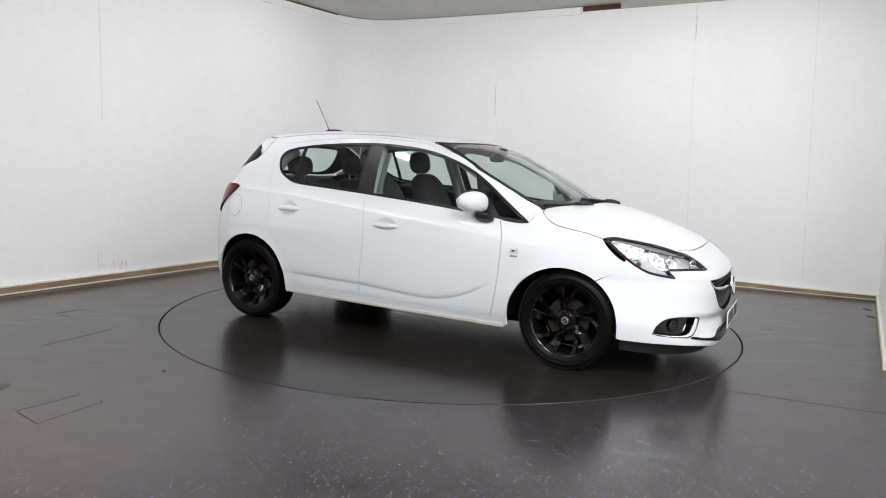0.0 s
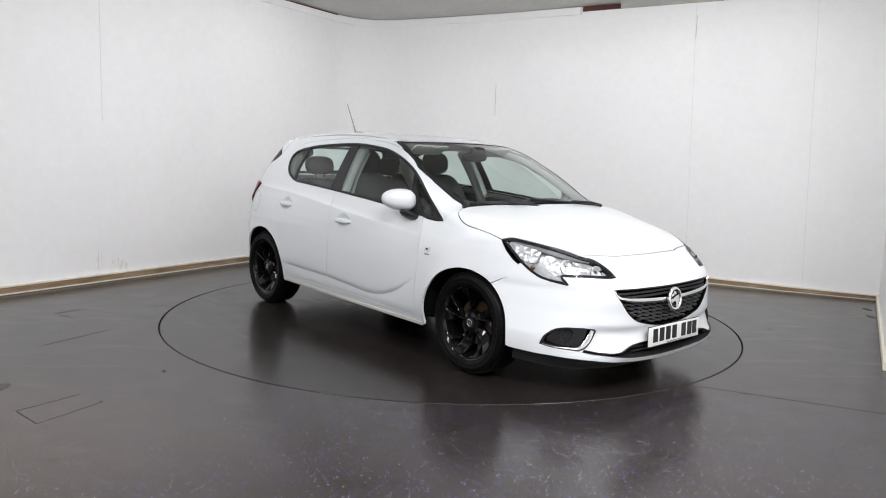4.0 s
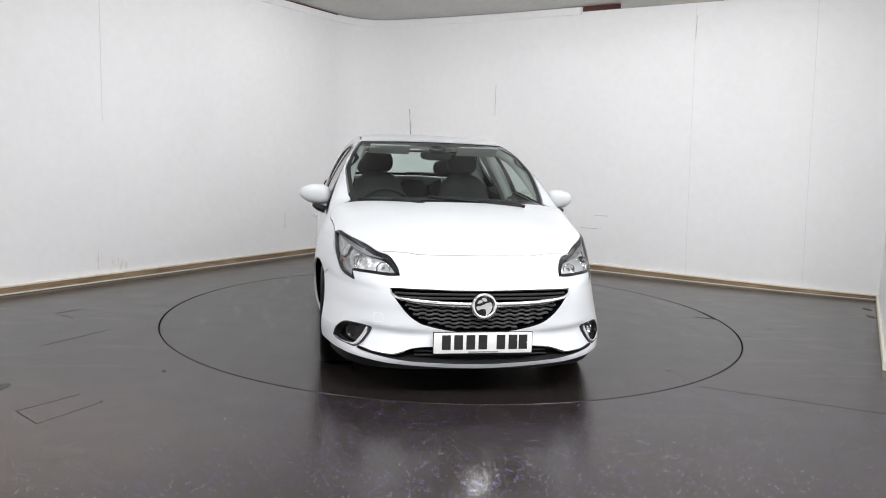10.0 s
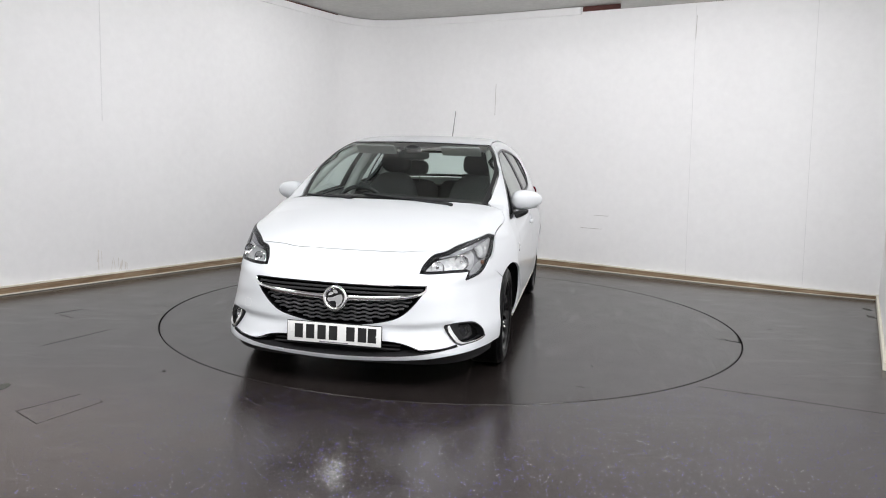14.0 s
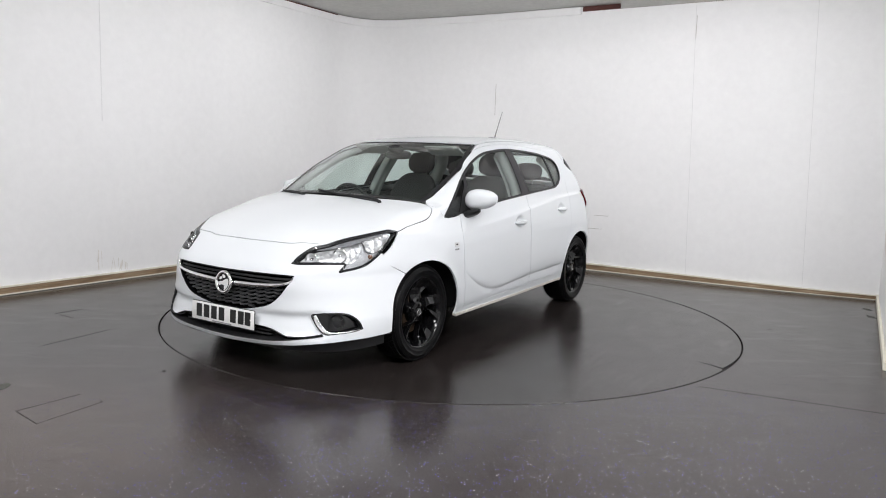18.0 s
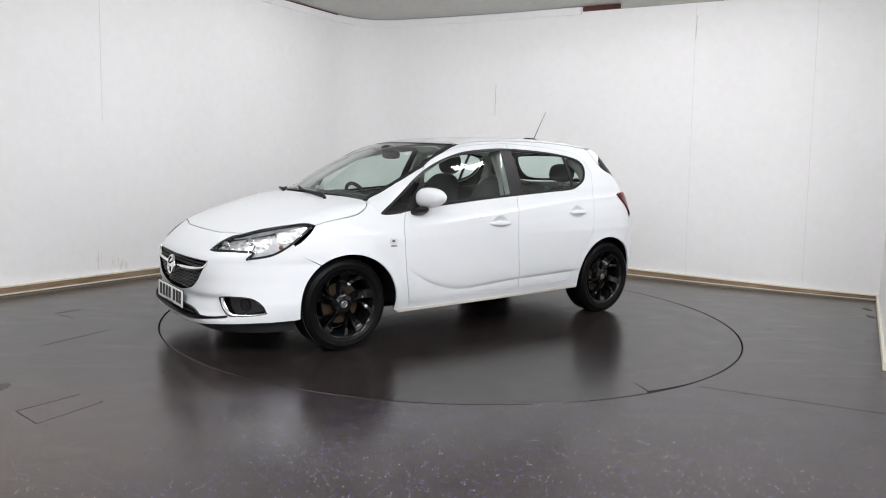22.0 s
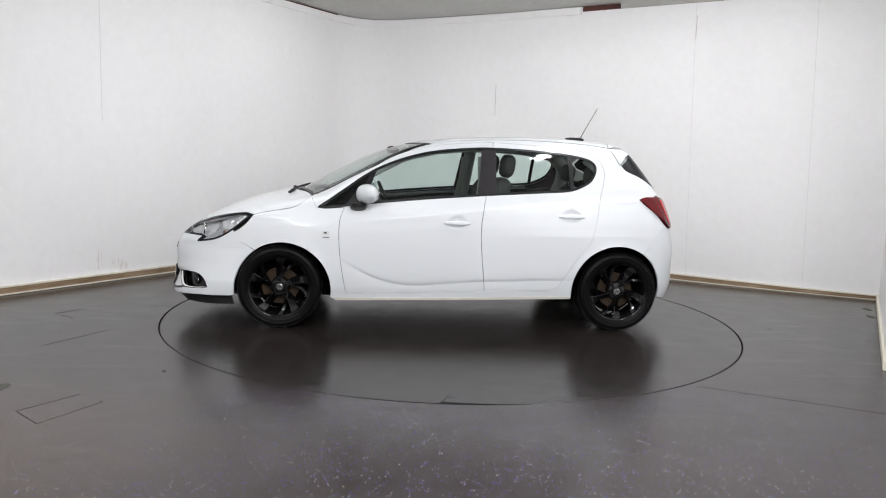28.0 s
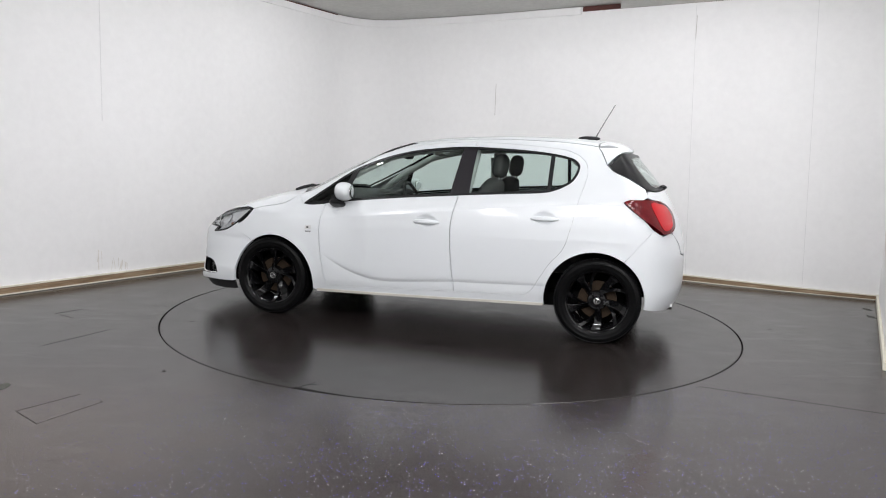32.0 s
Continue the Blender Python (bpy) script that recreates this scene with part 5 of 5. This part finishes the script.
# ---------------------------------------------------------------- inside the car
CABIN = LINE([(0.84, 0.60), (0.90, 0.850), (0.574, 0.900), (0.168, 0.942), (-0.237, 0.975), (-0.845, 1.018), (-1.02, 1.05), (-1.3, 0.95), (-1.30, 0.72), (-0.84, 0.66), (-0.84, 0.40), (0.84, 0.35)])
panel("headlining", "top", ROOF, LINING, car, gap=0.02, thick=0, out=-0.045, h=0.06, label="pale grey roof lining")
for s in (1, -1):
    panel("door_card", "side", CABIN, DASH, car, side=s, gap=0, thick=0.01, out=-0.085, h=0.06, label="dark moulded door lining")
    panel("window_ledge", "side", LINE([(0.97, 0.86), (0.574, 0.912), (0.168, 0.954), (-0.237, 0.987), (-0.845, 1.030), (-0.845, 1.000), (-0.237, 0.957), (0.168, 0.924), (0.574, 0.882), (0.97, 0.83)]), DASH, car, side=s, gap=0, thick=0.07, out=-0.018, h=0.04)
    # pillar linings
    for nm, pts, r in (("front_pillar_lining", [(0.98, 0.93), (0.75, 1.10), (0.45, 1.265), (0.15, 1.345)], 0.030),
                       ("centre_pillar_lining", [(-0.26, 0.60), (-0.245, 0.95), (-0.265, 1.20), (-0.275, 1.36)], 0.052),
                       ("rear_pillar_lining", [(-1.10, 0.95), (-1.16, 1.10), (-1.15, 1.25), (-1.05, 1.35)], 0.060),
                       ("roof_rail_lining", [(0.18, 1.35), (-0.25, 1.385), (-0.7, 1.378), (-1.05, 1.350)], 0.030)):
        q = skin("side", LINE(pts, 0.05, closed=False))
        nn = slope(q)
        q = q - nn * (r + 0.022)
        part(nm, tube([(x, y * s, z) for x, y, z in q], r, 10), GREYTRIM if nm in ("centre_pillar_lining", "front_pillar_lining") else LINING, car, smooth=True)
    # belts
    q = skin("side", np.array([(-0.22, 1.28), (-0.21, 1.1), (-0.18, 0.9)])) - np.array([0, 0.13, 0])
    bm = bmesh.new()
    for a, b in zip(q[:-1], q[1:]):
        vs = [bm.verts.new((a[0] + d, a[1] * s, a[2])) for d in (-0.022, 0.022)] + [bm.verts.new((b[0] + d, b[1] * s, b[2])) for d in (0.022, -0.022)]
        bm.faces.new(vs)
    bmesh.ops.solidify(bm, geom=bm.faces[:], thickness=0.002)
    part("seat_belt", bm, GREYTRIM, car, "grey seat belt")

dash = part("dashboard", blob((0.84, 0, 0.80), (0.34, 0.70, 0.155), 5.0, 48, 20, lambda q: Vector((q.x, q.y, q.z + 0.02 * math.cos(q.y * 2) - 0.10 * max(0, -q.x - 0.1)))), DASH, car, "dark grey dashboard", smooth=True)
part("instrument_hood", blob((0.62, -0.37, 0.935), (0.12, 0.19, 0.045), 2.6, 28, 14), DASH, dash, smooth=True)
part("screen_hood", blob((0.60, 0.0, 0.930), (0.10, 0.15, 0.035), 3.0, 28, 14), PLASTIC, dash, smooth=True)
ring = part("steering_wheel", tube([(0, 0.183 * math.cos(a), 0.183 * math.sin(a)) for a in np.linspace(0, 2 * math.pi, 48, endpoint=False)], 0.0155, 10, True), PLASTIC, car, "black steering wheel", smooth=True)
put(ring, pose(0.47, -0.37, 0.865, 0, 24, 0))
part("wheel_boss", blob((0.015, 0, 0), (0.03, 0.075, 0.065), 2.6, 24, 12), PLASTIC, ring, smooth=True)
for a in (0, 180, 270):
    part("wheel_spoke", box((0.016, 0.12, 0.036), (0, 0, 0), 0.005, turn=Matrix.Rotation(radians(a), 4, "X") @ Matrix.Translation((0.005, 0.115, 0))), SILVER if a == 270 else PLASTIC, ring)
part("steering_column", rod(0.035, 0.25, (0.14, 0, 0.0), "X", 16), PLASTIC, ring)
part("inner_mirror", blob((0.41, 0.0, 1.275), (0.020, 0.118, 0.034), 3.0, 28, 14), PLASTIC, car, "black inner mirror", smooth=True)
part("mirror_stalk", blob((0.44, 0.0, 1.318), (0.05, 0.06, 0.030), 2.4, 20, 12), PLASTIC, car, "black sensor pod behind the mirror", smooth=True)
for s in (1, -1):
    part("sun_visor", box((0.012, 0.30, 0.13), (0.27, s * 0.33, 1.315), 0.005, turn=Matrix.Rotation(radians(62), 4, "Y")), GREYTRIM, car)


def seat(y, x=0.0):
    st = new("front_seat")
    part("cushion", blob((0.02, 0, 0.50), (0.27, 0.25, 0.085), 3.5, 32, 14), FABRIC, st, smooth=True)
    lean = Matrix.Rotation(radians(-20), 4, "Y")
    back = blob((0, 0, 0), (0.085, 0.245, 0.34), 3.4, 32, 20, lambda q: Vector((q.x + 0.03 * (abs(q.y) / 0.24) ** 2, q.y * (1 - 0.22 * max(0, q.z) / 0.34), q.z)))
    put(part("backrest", back, FABRIC, st, smooth=True), Matrix.Translation((-0.34, 0, 0.80)) @ lean)
    head = part("headrest", blob((0, 0, 0), (0.055, 0.130, 0.092), 2.7, 28, 18), FABRIC, st, "charcoal cloth headrest", smooth=True)
    put(head, Matrix.Translation((-0.475, 0, 1.215)) @ Matrix.Rotation(radians(-8), 4, "Y"))
    for d in (-0.05, 0.05):
        part("headrest_post", rod(0.006, 0.12, (-0.472, d, 1.12), "Z", 10), SILVER, st)
    part("seat_base", box((0.45, 0.42, 0.14), (0.0, 0, 0.36), 0.02), PLASTIC, st)
    st.parent = car
    st.matrix_basis = pose(x, y, 0)
    return st


seat(-0.36, 0.02)
seat(0.36, 0.02)
bench = new("rear_seat")
bench.parent = car
part("cushion", blob((-0.82, 0, 0.52), (0.27, 0.62, 0.09), 5, 40, 14), FABRIC, bench, smooth=True)
for y, w in ((-0.37, 0.25), (0.03, 0.14), (0.40, 0.22)):
    put(part("backrest", blob((0, 0, 0), (0.075, w, 0.28), 4.5, 32, 16), FABRIC, bench, smooth=True), Matrix.Translation((-1.12, y, 0.78)) @ Matrix.Rotation(radians(-18), 4, "Y"))
for y in (-0.36, 0.36):
    put(part("headrest", blob((0, 0, 0), (0.050, 0.135, 0.078), 2.8, 28, 16), FABRIC, bench, "charcoal cloth headrest", smooth=True), pose(-1.145, y, 1.165, 0, -10, 0))
    for d in (-0.05, 0.05):
        part("headrest_post", rod(0.005, 0.10, (-1.14, y + d, 1.07), "Z", 10), SILVER, bench)
part("parcel_shelf", box((0.38, 1.05, 0.02), (-1.38, 0, 0.99), 0.006), DASH, car)
part("cabin_floor", box((1.7, 1.3, 0.03), (-0.02, 0, 0.32), 0.005), DASH, car)
part("bulkhead", box((0.03, 1.3, 0.55), (1.06, 0, 0.60), 0.005), DARK, car)
part("boot_wall", box((0.03, 1.2, 0.60), (-1.55, 0, 0.70), 0.005), DARK, car)


# ---------------------------------------------------------------- small marks of the room
SEAMS = varied("dusty_floor_joint", (0.022, 0.020, 0.019), 0.55, 0.3, 20, 200)
WORN = varied("worn_floor_patch", (0.060, 0.062, 0.052), 0.75, 0.4, 12, 150)
JOINT = varied("wall_filler_joint", (0.752, 0.748, 0.748), 0.8, 0.06, 6, 80)
SCUFF = varied("grey_wall_scuff", (0.50, 0.48, 0.46), 0.8, 0.15, 10, 90)
STAIN = varied("brown_wall_scuff", (0.735, 0.705, 0.67), 0.8, 0.12, 9, 60)
floor_line("floor_hatch", [(-1.877, -2.283), (-2.045, -2.553), (-1.862, -2.700)], 0.004, "rectangular hatch joint cut in the dark floor", "floor hatch", SEAMS)
floor_line("floor_hatch", [(-1.862, -2.700), (-1.714, -2.384), (-1.735, -2.365)], 0.003, "rectangular hatch joint cut in the dark floor", "floor hatch", SEAMS)
floor_line("floor_joint", [(-2.982, -0.524), (-2.867, -0.336)], 0.007, "short dark joint in the floor coating", "floor joint", SEAMS)
floor_line("floor_joint", [(-2.928, -0.555), (-2.777, -0.648)], 0.004, "short dark joint in the floor coating", "floor joint", SEAMS)
floor_line("floor_joint", [(-2.370, -0.955), (-2.455, -1.150), (-2.572, -1.413)], 0.0035, "short dark joint in the floor coating", "floor joint", SEAMS)
FAINT = varied("faint_coating_edge", (0.040, 0.033, 0.031), 0.4, 0.3, 20, 200)
floor_line("floor_joint", [(1.45, -1.765), (1.85, -1.935), (2.45, -2.19)], 0.0025, "faint pale edge of the floor coating", "floor joint", FAINT)
for x in (1.665, 1.815, 1.98):
    floor_line("floor_joint", [(x, -1.16 - 0.421 * x), (x + 0.045, -1.165 - 0.421 * x - 0.012)], 0.005, "short dark chip along the coating's edge", "floor joint", SEAMS)
for x, y, r in ((2.535, -0.189, 0.008), (2.853, -0.102, 0.008), (1.678, -1.871, 0.010)):
    tagged(part("floor_chip", rod(r, 0.002, (x, y, 0.0008), n=9), SEAMS), "small dark chip in the floor coating", "floor chip")
tagged(part("floor_chip", rod(0.011, 0.002, (-1.622, -1.852, 0.0008), n=9), SEAMS), "small dark chip in the floor coating", "floor chip")


def patch(name, at, size, mat, label, category, seed, z=0.0012):
    rng = random.Random(seed)
    pts = []
    for k in range(26):
        a = 2 * math.pi * k / 26
        r = 0.65 + 0.5 * rng.random()
        pts.append((at[0] + size[0] * r * math.cos(a), at[1] + size[1] * r * math.sin(a)))
    bm = extruded(pts, 0.0003, z)
    return tagged(part(name, bm, mat), label, category)


patch("floor_patch", (3.86, 0.80), (0.035, 0.06), WORN, "worn brown patch in the floor coating by the wall", "floor patch", 3)
patch("floor_patch", (3.70, 0.45), (0.03, 0.07), WORN, "worn brown patch in the floor coating by the wall", "floor patch", 9)
patch("floor_patch", (-2.36, -2.25), (0.07, 0.10), WORN, "worn brown patch in the floor coating", "floor patch", 5)


def on_wall(name, at, along, n, z0, z1, w, mat, label, category, thick=0.0016, lean=0.0):
    """A thin upright or level mark lying on a wall; n points into the room."""
    c = at + n * (thick * 0.5 - 0.0004)
    turn = Matrix.Rotation(math.atan2(along.y, along.x), 4, "Z") @ Matrix.Rotation(lean, 4, "Y")
    return tagged(part(name, box((w, thick, z1 - z0), (c.x, c.y, (z0 + z1) / 2), turn=turn), mat), label, category)


def on_left(name, offset, *rest, **more):
    return on_wall(name, CORNER + ALONG_LEFT * offset, ALONG_LEFT, Vector((-ALONG_LEFT.y, ALONG_LEFT.x)), *rest, **more)


def on_back(name, x, *rest, **more):
    n = back_out(x)
    return on_wall(name, back_wall(x), Vector((n.y, -n.x)), -n, *rest, **more)


on_left("wall_joint", 3.855, 1.50, 2.94, 0.006, JOINT, "faint vertical joint in the white wall", "wall joint", thick=0.003)
on_back("wall_joint", 0.475, 1.82, 2.20, 0.006, SCUFF, "short crack in the white wall", "wall joint")
on_back("wall_joint", 2.55, 0.09, 2.97, 0.005, JOINT, "faint vertical joint in the white wall", "wall joint", lean=-0.03)
on_back("wall_joint", 2.525, 2.62, 2.86, 0.006, SCUFF, "short crack in the white wall", "wall joint")
on_back("wall_joint", 3.58, 0.09, 2.97, 0.005, JOINT, "faint vertical joint in the white wall", "wall joint", lean=-0.03)
on_back("wall_scuff", 1.727, 0.655, 0.660, 0.17, SCUFF, "fine grey scratch on the white wall", "wall scuff")
on_back("wall_scuff", 1.628, 0.498, 0.503, 0.26, SCUFF, "fine grey scratch on the white wall", "wall scuff")
on_left("wall_scuff", 1.49, 0.35, 0.54, 0.006, SCUFF, "fine grey scratch on the white wall", "wall scuff")
rng = random.Random(8)
for k in range(14):
    f = rng.random()
    on_left("wall_scuff", 3.58 + 0.34 * f + 0.05 * rng.random(), 0.085 + 0.17 * f * rng.random(), 0.12 + 0.17 * f + 0.03 * rng.random(), 0.003 + 0.010 * rng.random(), STAIN,
            "brownish scuff low on the white wall", "wall scuff", thick=0.0012, lean=0.5 * (rng.random() - 0.75))


# ---------------------------------------------------------------- motion
START, RATE = -27.06, -5.2255
OFF_X, OFF_Y = 0.0555, -0.2297


def motions():
    car_rows, disc_rows = [], []
    for k in range(33):
        a = START + RATE * k
        c, s = math.cos(radians(a)), math.sin(radians(a))
        car_rows.append((float(k), pose(OFF_X * c - OFF_Y * s, OFF_X * s + OFF_Y * c, 0, 0, 0, a)))
        disc_rows.append((float(k), pose(0, 0, 0, 0, 0, a)))
    walk(car, car_rows)
    walk(turntable, disc_rows)


motions()
